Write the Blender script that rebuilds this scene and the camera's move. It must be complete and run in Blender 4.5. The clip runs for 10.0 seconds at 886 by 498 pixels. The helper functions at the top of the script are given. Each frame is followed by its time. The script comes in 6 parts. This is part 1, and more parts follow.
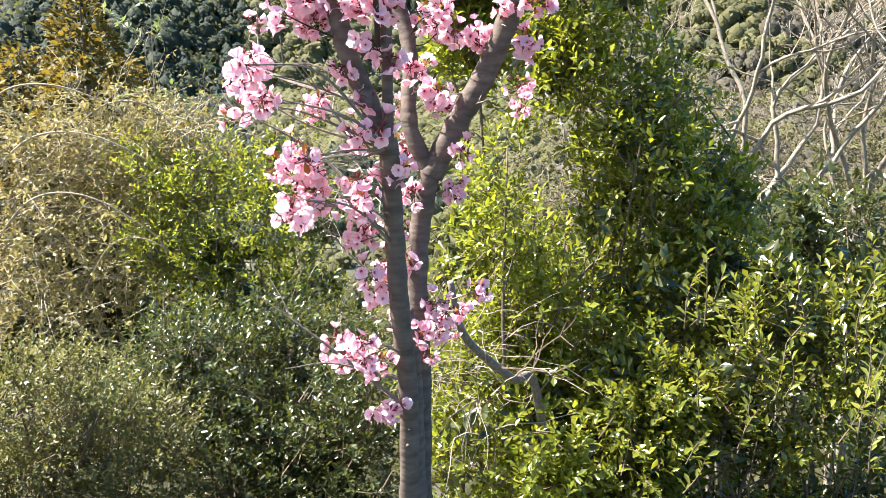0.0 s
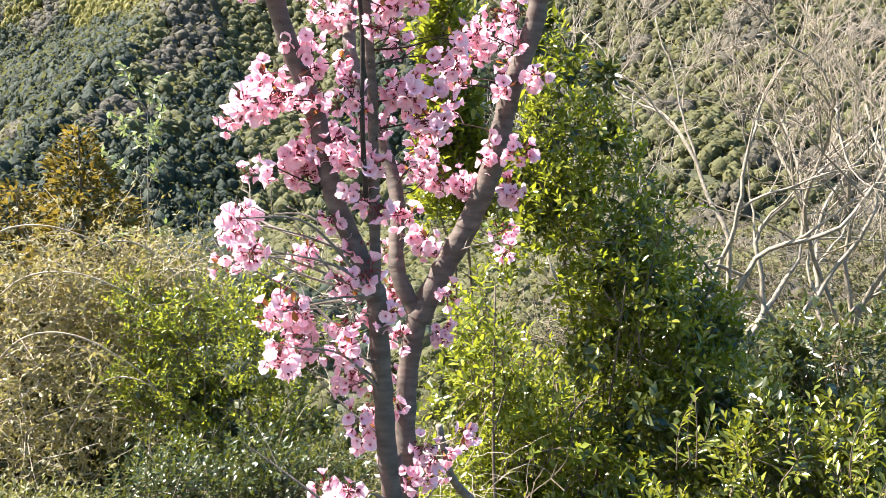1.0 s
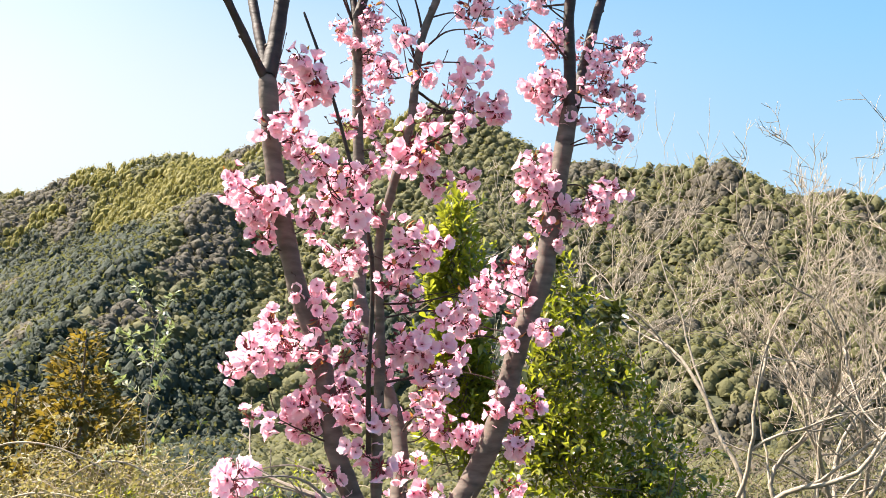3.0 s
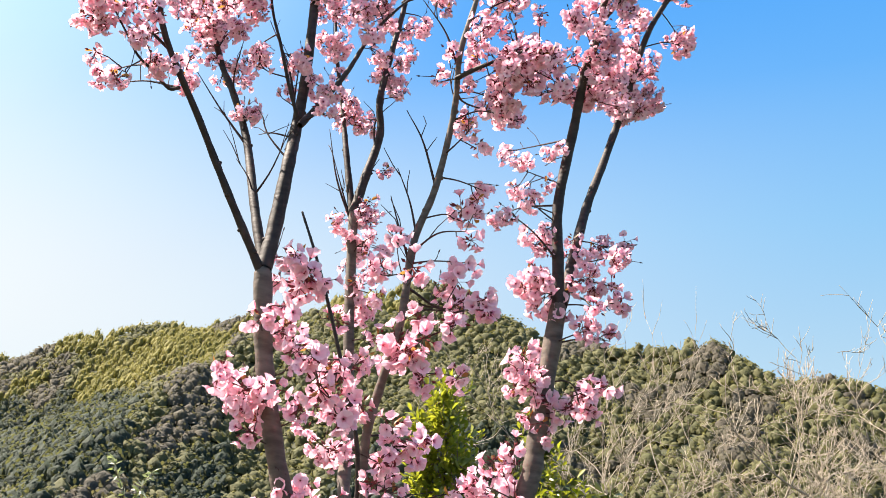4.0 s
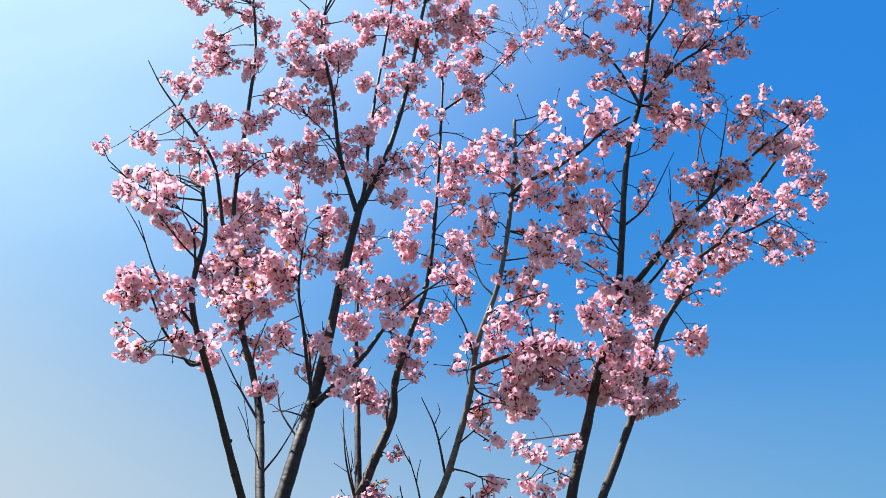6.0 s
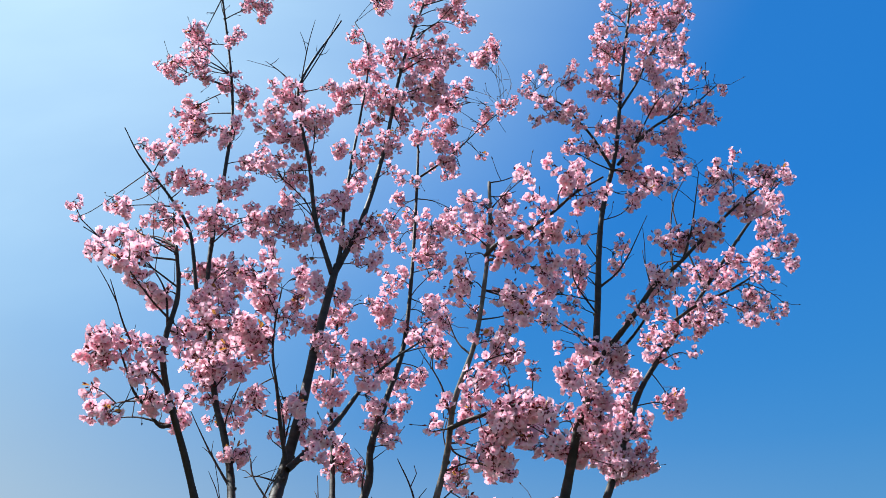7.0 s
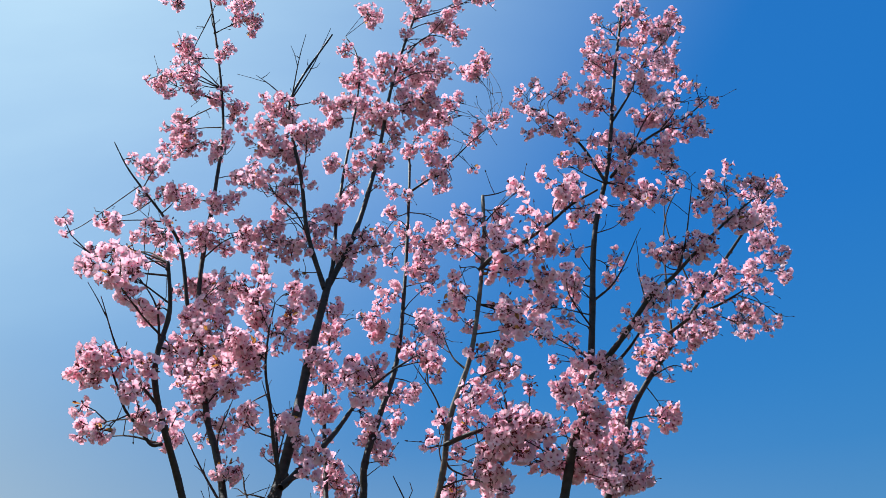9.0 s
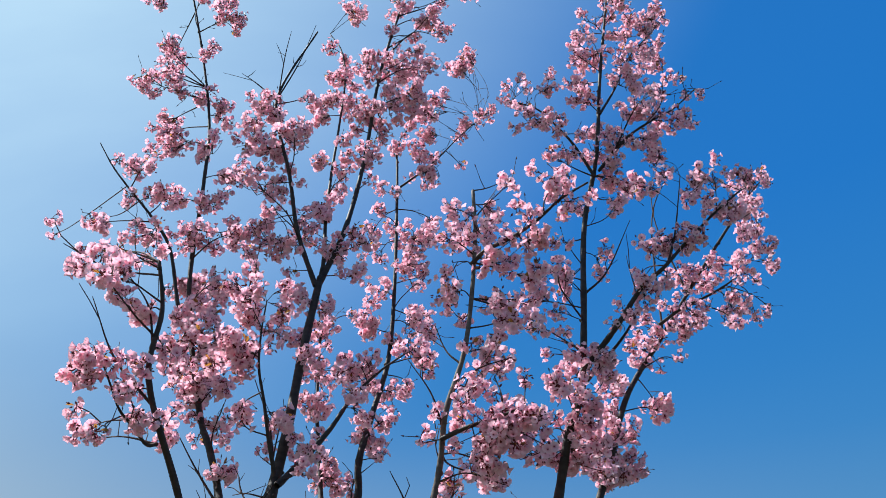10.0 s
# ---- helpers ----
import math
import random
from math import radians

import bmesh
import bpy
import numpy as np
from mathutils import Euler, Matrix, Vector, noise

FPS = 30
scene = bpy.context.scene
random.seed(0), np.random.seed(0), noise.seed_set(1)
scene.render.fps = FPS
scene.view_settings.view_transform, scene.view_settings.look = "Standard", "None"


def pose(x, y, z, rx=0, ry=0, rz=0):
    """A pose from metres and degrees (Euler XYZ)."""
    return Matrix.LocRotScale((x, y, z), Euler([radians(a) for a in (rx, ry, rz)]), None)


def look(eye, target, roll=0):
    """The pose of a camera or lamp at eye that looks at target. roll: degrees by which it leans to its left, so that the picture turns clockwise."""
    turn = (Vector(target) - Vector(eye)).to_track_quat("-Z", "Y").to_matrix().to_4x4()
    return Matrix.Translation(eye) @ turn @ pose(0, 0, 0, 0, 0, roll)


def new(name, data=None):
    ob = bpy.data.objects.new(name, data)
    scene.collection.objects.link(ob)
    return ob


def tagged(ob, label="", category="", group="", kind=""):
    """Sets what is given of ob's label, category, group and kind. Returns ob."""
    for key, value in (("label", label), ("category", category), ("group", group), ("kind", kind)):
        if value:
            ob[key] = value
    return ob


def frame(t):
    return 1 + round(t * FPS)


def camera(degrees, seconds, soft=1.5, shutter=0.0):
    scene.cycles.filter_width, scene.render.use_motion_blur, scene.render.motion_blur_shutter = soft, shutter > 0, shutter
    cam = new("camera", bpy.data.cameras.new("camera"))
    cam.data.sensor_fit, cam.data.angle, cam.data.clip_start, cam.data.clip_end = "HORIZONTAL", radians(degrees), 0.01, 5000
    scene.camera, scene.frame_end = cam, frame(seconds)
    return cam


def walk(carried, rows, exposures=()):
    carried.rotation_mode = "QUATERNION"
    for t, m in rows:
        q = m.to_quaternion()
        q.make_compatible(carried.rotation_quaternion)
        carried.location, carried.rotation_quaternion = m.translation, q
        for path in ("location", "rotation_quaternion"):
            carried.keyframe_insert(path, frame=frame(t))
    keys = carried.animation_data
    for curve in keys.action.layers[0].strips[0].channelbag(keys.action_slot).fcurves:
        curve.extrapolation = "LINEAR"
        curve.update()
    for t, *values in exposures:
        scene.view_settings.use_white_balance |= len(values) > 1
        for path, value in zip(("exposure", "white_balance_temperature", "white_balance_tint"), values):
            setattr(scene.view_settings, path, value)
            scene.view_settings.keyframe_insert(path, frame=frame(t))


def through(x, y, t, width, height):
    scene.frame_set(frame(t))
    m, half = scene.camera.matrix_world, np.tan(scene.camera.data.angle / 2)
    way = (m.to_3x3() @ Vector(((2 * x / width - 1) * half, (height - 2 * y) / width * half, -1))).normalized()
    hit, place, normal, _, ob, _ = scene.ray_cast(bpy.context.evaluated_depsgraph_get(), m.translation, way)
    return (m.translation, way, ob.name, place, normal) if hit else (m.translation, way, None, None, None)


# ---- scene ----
cam = camera(52.2, 10.0, soft=0.65)
PATH = [
    (0.0, pose(-0.005, 0.008, 1.443, 77.04, -0.08, -0.03)),
    (0.5, pose(-0.001, 0.005, 1.458, 79.57, -0.10, -0.29)),
    (1.0, pose(0.008, -0.019, 1.483, 85.35, 0.32, -0.62)),
    (1.5, pose(0.003, -0.010, 1.501, 88.76, 0.35, -0.21)),
    (2.0, pose(0.001, -0.010, 1.519, 92.02, -0.41, 0.44)),
    (2.2, pose(0.001, -0.008, 1.526, 92.51, -0.43, 0.54)),
    (3.3, pose(0.005, 0.013, 1.606, 102.12, -1.50, -0.62)),
    (3.5, pose(0.009, 0.005, 1.611, 104.35, -1.54, -0.67)),
    (4.0, pose(0.001, -0.026, 1.634, 109.87, -2.51, -1.32)),
    (4.5, pose(-0.006, -0.044, 1.661, 114.84, -3.28, -1.12)),
    (5.0, pose(-0.003, -0.029, 1.703, 120.97, -4.04, -0.46)),
    (5.5, pose(-0.016, -0.056, 1.693, 126.10, -5.50, -1.48)),
    (5.7, pose(-0.013, -0.069, 1.683, 126.19, -5.64, -1.76)),
    (7.0, pose(0.002, -0.022, 1.633, 131.93, -4.42, -2.97)),
    (7.5, pose(-0.005, -0.026, 1.604, 132.78, -3.93, -2.76)),
    (8.0, pose(-0.019, -0.024, 1.611, 133.10, -3.63, -2.64)),
    (8.5, pose(-0.008, -0.011, 1.646, 132.85, -3.66, -2.46)),
    (9.0, pose(-0.014, -0.007, 1.647, 132.80, -3.71, -3.26)),
    (9.5, pose(-0.036, -0.013, 1.632, 132.66, -3.04, -3.45)),
    (10.0, pose(-0.037, 0.001, 1.638, 132.69, -2.32, -3.34)),
]
EXPOSURES = [(0.0, 2.30, 6500, 11), (2.0, 2.13, 6650, 12), (3.5, 2.0, 7100, 14), (4.5, 1.79, 6950, 12), (5.5, 1.49, 6350, 9), (7.0, 1.13, 5950, 6), (8.0, 1.0, 5900, 6), (10.0, 0.93, 5900, 6)]
walk(cam, PATH, EXPOSURES)

# ---- world, sun ----
SUN_ELEVATION, SUN_AZIMUTH = 52, -75      # degrees; azimuth from straight ahead, to the right
world = bpy.data.worlds.new("sky")
scene.world = world
world.use_nodes = True
wn, wl = world.node_tree.nodes, world.node_tree.links
sky = wn.new("ShaderNodeTexSky")
sky.sky_type, sky.sun_disc = "NISHITA", False
sky.sun_elevation, sky.sun_rotation = radians(SUN_ELEVATION), radians(SUN_AZIMUTH)
sky.air_density, sky.dust_density, sky.ozone_density = 1.0, 0.4, 2.5
# pale over the hills, deep blue overhead
hz, hs, hr = wn.new("ShaderNodeTexCoord"), wn.new("ShaderNodeSeparateXYZ"), wn.new("ShaderNodeValToRGB")
wl.new(hz.outputs["Generated"], hs.inputs[0])
wl.new(hs.outputs[2], hr.inputs[0])
CLEAR = [(0.0, (0.48, 0.63, 0.72)), (0.22, (0.34, 0.57, 0.75)), (0.36, (0.18, 0.495, 0.83)), (0.50, (0.055, 0.375, 0.89)), (0.70, (0.018, 0.295, 0.92)), (1.0, (0.020, 0.26, 0.84))]
while len(hr.color_ramp.elements) < len(CLEAR):
    hr.color_ramp.elements.new(0.5)
for stop, (height, colour) in zip(hr.color_ramp.elements, CLEAR):
    stop.position, stop.color = height, (*colour, 1)
brighter, deeper = wn.new("ShaderNodeVectorMath"), wn.new("ShaderNodeMix")
brighter.operation, deeper.data_type = "SCALE", "RGBA"
brighter.inputs["Scale"].default_value = 4.1
wl.new(hr.outputs[0], brighter.inputs[0])
deeper.inputs[0].default_value = 0.85
wl.new(sky.outputs[0], deeper.inputs[6])
wl.new(brighter.outputs[0], deeper.inputs[7])
# thin streaks of high cloud towards the sun
wtc, wmp, wnz = wn.new("ShaderNodeTexCoord"), wn.new("ShaderNodeMapping"), wn.new("ShaderNodeTexNoise")
wmp.inputs["Rotation"].default_value, wmp.inputs["Scale"].default_value = (0.4, 0.5, 0.2), (1.0, 5.0, 2.2)
wnz.inputs["Scale"].default_value, wnz.inputs["Detail"].default_value = 1.6, 7
wl.new(wtc.outputs["Generated"], wmp.inputs[0])
wl.new(wmp.outputs[0], wnz.inputs["Vector"])
near_sun, lit = wn.new("ShaderNodeVectorMath"), wn.new("ShaderNodeMapRange")
near_sun.operation = "DOT_PRODUCT"
near_sun.inputs[1].default_value = (math.sin(radians(SUN_AZIMUTH)) * math.cos(radians(SUN_ELEVATION)),
                                    math.cos(radians(SUN_AZIMUTH)) * math.cos(radians(SUN_ELEVATION)), math.sin(radians(SUN_ELEVATION)))
wl.new(wtc.outputs["Generated"], near_sun.inputs[0])
wl.new(near_sun.outputs["Value"], lit.inputs[0])
lit.inputs[1].default_value, lit.inputs[2].default_value = 0.55, 0.95
lit.inputs[3].default_value, lit.inputs[4].default_value = 0.0, 1.0
streak = wn.new("ShaderNodeMapRange")
streak.inputs[1].default_value, streak.inputs[2].default_value = 0.2, 0.8
streak.inputs[3].default_value, streak.inputs[4].default_value = 0.68, 1.0
wl.new(wnz.outputs["Fac"], streak.inputs[0])
thin = wn.new("ShaderNodeMath")
thin.operation = "MULTIPLY"
wl.new(streak.outputs[0], thin.inputs[0])
soften = wn.new("ShaderNodeMath")
soften.operation = "POWER"
soften.inputs[1].default_value = 1.45
wl.new(lit.outputs[0], soften.inputs[0])
wl.new(soften.outputs[0], thin.inputs[1])
veil = wn.new("ShaderNodeMix")
veil.data_type = "RGBA"
veil.inputs[7].default_value = (4.7, 6.0, 6.5, 1)
wl.new(thin.outputs[0], veil.inputs[0])
wl.new(deeper.outputs[2], veil.inputs[6])
# pale haze low over the hills on the sunny side
side_on, low_down, both, haze = wn.new("ShaderNodeMapRange"), wn.new("ShaderNodeMapRange"), wn.new("ShaderNodeMath"), wn.new("ShaderNodeMix")
wl.new(near_sun.outputs["Value"], side_on.inputs[0])
side_on.interpolation_type = low_down.interpolation_type = "SMOOTHSTEP"
side_on.inputs[1].default_value, side_on.inputs[2].default_value = 0.05, 0.80
side_on.inputs[3].default_value, side_on.inputs[4].default_value = 0.0, 0.90
wl.new(hs.outputs[2], low_down.inputs[0])
low_down.inputs[1].default_value, low_down.inputs[2].default_value = 0.22, 0.58
low_down.inputs[3].default_value, low_down.inputs[4].default_value = 1.0, 0.0
both.operation, haze.data_type = "MULTIPLY", "RGBA"
wl.new(side_on.outputs[0], both.inputs[0])
wl.new(low_down.outputs[0], both.inputs[1])
wl.new(both.outputs[0], haze.inputs[0])
wl.new(veil.outputs[2], haze.inputs[6])
haze.inputs[7].default_value = (3.4, 3.6, 3.7, 1)
wl.new(haze.outputs[2], wn["Background"].inputs[0])
wn["Background"].inputs[1].default_value = 0.077

sun = new("sun", bpy.data.lights.new("sun", "SUN"))
sun.data.energy, sun.data.angle, sun.data.color = 5.0, radians(0.55), (1.0, 0.95, 0.87)
toward = Vector((math.sin(radians(SUN_AZIMUTH)) * math.cos(radians(SUN_ELEVATION)),
                 math.cos(radians(SUN_AZIMUTH)) * math.cos(radians(SUN_ELEVATION)), math.sin(radians(SUN_ELEVATION))))
sun.matrix_world = look((0, 0, 30), Vector((0, 0, 30)) - toward)

# ---- materials ----


def nodes_of(name):
    m = bpy.data.materials.new(name)
    m.use_nodes = True
    return m, m.node_tree.nodes, m.node_tree.links


def ramp_of(n, stops):
    r = n.new("ShaderNodeValToRGB")
    while len(r.color_ramp.elements) < len(stops):
        r.color_ramp.elements.new(0.5)
    for e, (p, c) in zip(r.color_ramp.elements, stops):
        e.position, e.color = p, (*c, 1)
    return r


def noise_of(n, l, scale, detail=4, stretch=(1, 1, 1)):
    tc, mp, nz = n.new("ShaderNodeTexCoord"), n.new("ShaderNodeMapping"), n.new("ShaderNodeTexNoise")
    mp.inputs["Scale"].default_value = stretch
    nz.inputs["Scale"].default_value, nz.inputs["Detail"].default_value = scale, detail
    l.new(tc.outputs["Object"], mp.inputs[0])
    l.new(mp.outputs[0], nz.inputs["Vector"])
    return nz.outputs["Fac"]


def mixed(n, l, a, b, fac, mode="MIX"):
    m = n.new("ShaderNodeMix")
    m.data_type, m.blend_type = "RGBA", mode
    for sock, v in ((m.inputs[0], fac), (m.inputs[6], a), (m.inputs[7], b)):
        if hasattr(v, "is_output"):
            l.new(v, sock)
        elif isinstance(v, tuple):
            sock.default_value = (*v, 1)
        else:
            sock.default_value = v
    return m.outputs[2]


def bump_to(n, l, height, shader, strength=0.4, distance=0.01):
    b = n.new("ShaderNodeBump")
    b.inputs["Strength"].default_value, b.inputs["Distance"].default_value = strength, distance
    l.new(height, b.inputs["Height"])
    l.new(b.outputs[0], shader.inputs["Normal"])


def bark(name, dark, light, scale=30, stretch=(1, 1, 1), rough=0.85):
    m, n, l = nodes_of(name)
    p = n["Principled BSDF"]
    f = noise_of(n, l, scale, 6, stretch)
    big = noise_of(n, l, scale * 0.15, 3)
    r = ramp_of(n, [(0.32, dark), (0.68, light)])
    l.new(f, r.inputs[0])
    l.new(mixed(n, l, r.outputs[0], mixed(n, l, dark, light, big), 0.45), p.inputs["Base Color"])
    p.inputs["Roughness"].default_value = rough
    p.inputs["Specular IOR Level"].default_value = 0.25
    bump_to(n, l, f, p, 0.6, 0.006)
    return m


def leafy(name, colours, translucent=0.35, rough=0.35, gloss=0.5, through=(0.28, 0.4, 0.03)):
    """Leaf material: each leaf takes its own colour from the list, light passes through the blade."""
    m, n, l = nodes_of(name)
    p, out = n["Principled BSDF"], n["Material Output"]
    g = n.new("ShaderNodeNewGeometry")
    r = ramp_of(n, [(i / max(1, len(colours) - 1), c) for i, c in enumerate(colours)])
    l.new(g.outputs["Random Per Island"], r.inputs[0])
    patch = noise_of(n, l, 3.0, 3)
    col = mixed(n, l, r.outputs[0], colours[0], mixed(n, l, (0, 0, 0), (0.4, 0.4, 0.4), patch))
    l.new(col, p.inputs["Base Color"])
    p.inputs["Roughness"].default_value = rough
    p.inputs["Specular IOR Level"].default_value = gloss
    t = n.new("ShaderNodeBsdfTranslucent")
    l.new(mixed(n, l, col, through, 0.6), t.inputs[0])
    mx = n.new("ShaderNodeMixShader")
    mx.inputs[0].default_value = translucent
    l.new(p.outputs[0], mx.inputs[1])
    l.new(t.outputs[0], mx.inputs[2])
    l.new(mx.outputs[0], out.inputs[0])
    return m


def petal_material():
    m, n, l = nodes_of("petal")
    out = n["Material Output"]
    n.remove(n["Principled BSDF"])
    uv = n.new("ShaderNodeUVMap")
    sep = n.new("ShaderNodeSeparateXYZ")
    l.new(uv.outputs[0], sep.inputs[0])
    r = ramp_of(n, [(0.0, (0.20, 0.01, 0.04)), (0.20, (0.58, 0.11, 0.20)), (0.36, (0.95, 0.72, 0.78)), (1.0, (0.98, 0.87, 0.90))])
    l.new(sep.outputs[0], r.inputs[0])
    oi = n.new("ShaderNodeObjectInfo")
    g = n.new("ShaderNodeNewGeometry")
    pale = mixed(n, l, r.outputs[0], (0.98, 0.90, 0.92), mixed(n, l, (0, 0, 0), (0.5, 0.5, 0.5), oi.outputs["Random"]))
    deep = mixed(n, l, pale, (0.84, 0.40, 0.52), mixed(n, l, (0, 0, 0), (0.42, 0.42, 0.42), g.outputs["Random Per Island"]))
    d, t, mx = n.new("ShaderNodeBsdfDiffuse"), n.new("ShaderNodeBsdfTranslucent"), n.new("ShaderNodeMixShader")
    l.new(deep, d.inputs[0])
    l.new(mixed(n, l, deep, (0.94, 0.30, 0.46), 0.50), t.inputs[0])
    mx.inputs[0].default_value = 0.46
    l.new(d.outputs[0], mx.inputs[1])
    l.new(t.outputs[0], mx.inputs[2])
    l.new(mx.outputs[0], out.inputs[0])
    return m


def crown_material(name, colours, scale=0.5):
    """Far woods: each crown a colour of its own, clumped leaves as relief."""
    m, n, l = nodes_of(name)
    p = n["Principled BSDF"]
    g = n.new("ShaderNodeNewGeometry")
    r = ramp_of(n, [(i / max(1, len(colours) - 1), c) for i, c in enumerate(colours)])
    l.new(g.outputs["Random Per Island"], r.inputs[0])
    f = noise_of(n, l, scale, 5)
    wide = noise_of(n, l, 0.018, 3)
    c = mixed(n, l, r.outputs[0], colours[len(colours) // 2], wide)
    l.new(mixed(n, l, c, mixed(n, l, (0.45, 0.45, 0.45), (1.55, 1.55, 1.5), f), 0.8, "MULTIPLY"), p.inputs["Base Color"])
    p.inputs["Roughness"].default_value = 0.75
    p.inputs["Specular IOR Level"].default_value = 0.25
    bump_to(n, l, noise_of(n, l, scale * 2.2, 6), p, 0.6, 0.5 / scale)
    t, mx = n.new("ShaderNodeBsdfTranslucent"), n.new("ShaderNodeMixShader")
    l.new(mixed(n, l, c, (0.30, 0.28, 0.06), 0.35), t.inputs[0])
    mx.inputs[0].default_value = 0.38
    l.new(p.outputs[0], mx.inputs[1])
    l.new(t.outputs[0], mx.inputs[2])
    l.new(mx.outputs[0], n["Material Output"].inputs[0])
    return m


def ground_material():
    m, n, l = nodes_of("ground")
    p = n["Principled BSDF"]
    f = noise_of(n, l, 2.5, 8)
    w = noise_of(n, l, 0.06, 4)
    a = ramp_of(n, [(0.3, (0.022, 0.019, 0.011)), (0.5, (0.045, 0.038, 0.02)), (0.72, (0.085, 0.07, 0.04))])
    l.new(f, a.inputs[0])
    l.new(mixed(n, l, a.outputs[0], (0.035, 0.045, 0.016), w), p.inputs["Base Color"])
    p.inputs["Roughness"].default_value = 0.95
    bump_to(n, l, f, p, 0.8, 0.05)
    return m


# cherry bark twice, light put into colour: dark high limbs, sunlit low stems
SHADED_LIMB_BARK = bark("shaded_limb_bark", (0.017, 0.012, 0.010), (0.060, 0.043, 0.036), 18, (1, 1, 3), 0.65)
LIT_STEM_BARK = bark("lit_stem_bark", (0.044, 0.034, 0.028), (0.185, 0.145, 0.12), 18, (1, 1, 3), 0.75)
# low cherry twigs, sunlight put into a paler grey; also the dead wood
LIT_TWIG_DEAD_WOOD = bark("lit_twig_dead_wood_bark", (0.10, 0.08, 0.065), (0.27, 0.23, 0.19), 60)
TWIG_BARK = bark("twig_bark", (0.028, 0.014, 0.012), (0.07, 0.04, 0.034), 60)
PALE_BARK = bark("pale_bark", (0.15, 0.12, 0.09), (0.40, 0.34, 0.265), 40)
BROWN_BARK = bark("brown_bark", (0.07, 0.05, 0.035), (0.19, 0.14, 0.10), 35)
DRY_STEM = bark("dry_stem", (0.22, 0.17, 0.12), (0.46, 0.38, 0.28), 40)
PETAL = petal_material()
CALYX = bark("calyx", (0.10, 0.012, 0.018), (0.20, 0.04, 0.04), 200)
YOUNG_LEAF = leafy("young_leaf", [(0.26, 0.09, 0.03), (0.36, 0.18, 0.05), (0.20, 0.08, 0.03)], 0.45, 0.4, 0.4, (0.6, 0.25, 0.04))
GLOSSY_LEAF = leafy("glossy_leaf", [(0.05, 0.070, 0.010), (0.13, 0.15, 0.017), (0.23, 0.235, 0.026), (0.38, 0.34, 0.06), (0.12, 0.14, 0.017)], 0.42, 0.22, 0.7, (0.42, 0.46, 0.02))
LARGE_LEAF = leafy("large_leaf", [(0.055, 0.075, 0.012), (0.11, 0.13, 0.018), (0.19, 0.20, 0.03), (0.32, 0.30, 0.07)], 0.36, 0.24, 0.7, (0.42, 0.42, 0.02))
# dark green leaf; also used where shade is put into leaf colour
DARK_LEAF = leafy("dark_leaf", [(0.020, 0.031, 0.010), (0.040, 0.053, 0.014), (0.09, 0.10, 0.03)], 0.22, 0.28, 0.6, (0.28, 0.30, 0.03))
YELLOW_LEAF = leafy("yellow_green_leaf", [(0.08, 0.11, 0.014), (0.17, 0.20, 0.022), (0.33, 0.32, 0.05)], 0.42, 0.26, 0.7, (0.46, 0.47, 0.03))
GREY_LEAF = leafy("grey_green_leaf", [(0.07, 0.078, 0.022), (0.14, 0.135, 0.045), (0.27, 0.24, 0.11)], 0.3, 0.45, 0.3, (0.35, 0.33, 0.06))
BRUSH_LEAF = leafy("brush_leaf", [(0.05, 0.052, 0.022), (0.085, 0.08, 0.035), (0.15, 0.13, 0.065)], 0.25, 0.5, 0.3, (0.25, 0.24, 0.06))
PALE_LEAF = leafy("pale_leaf", [(0.20, 0.21, 0.12), (0.34, 0.34, 0.24), (0.48, 0.46, 0.36)], 0.3, 0.35, 0.6)
DRY_LEAF = leafy("dry_leaf", [(0.12, 0.11, 0.034), (0.26, 0.21, 0.08), (0.42, 0.35, 0.19)], 0.38, 0.5, 0.4, (0.4, 0.34, 0.09))
NEEDLE = leafy("needle", [(0.06, 0.055, 0.014), (0.13, 0.09, 0.018), (0.09, 0.08, 0.018), (0.23, 0.14, 0.025)], 0.35, 0.6, 0.3, (0.35, 0.24, 0.03))
GRASS = leafy("grass", [(0.14, 0.15, 0.03), (0.24, 0.22, 0.06), (0.32, 0.27, 0.12)], 0.4, 0.6, 0.3, (0.4, 0.4, 0.1))
EVERGREEN = crown_material("evergreen_crowns", [(0.066, 0.070, 0.033), (0.095, 0.095, 0.042), (0.128, 0.123, 0.055), (0.167, 0.152, 0.070)])
CONIFER_AND_SHADE = crown_material("dark_crowns", [(0.026, 0.039, 0.029), (0.037, 0.051, 0.035), (0.053, 0.064, 0.041)])
BAMBOO = crown_material("bamboo_crowns", [(0.160, 0.148, 0.044), (0.216, 0.192, 0.056), (0.280, 0.240, 0.080)])
SCRUB = crown_material("scrub", [(0.032, 0.037, 0.014), (0.062, 0.060, 0.023), (0.105, 0.09, 0.042)], 6.0)
LEAFLESS = crown_material("leafless_crowns", [(0.081, 0.070, 0.055), (0.110, 0.095, 0.073), (0.088, 0.081, 0.048)])
GROUND = ground_material()

# ---- helpers for meshes ----


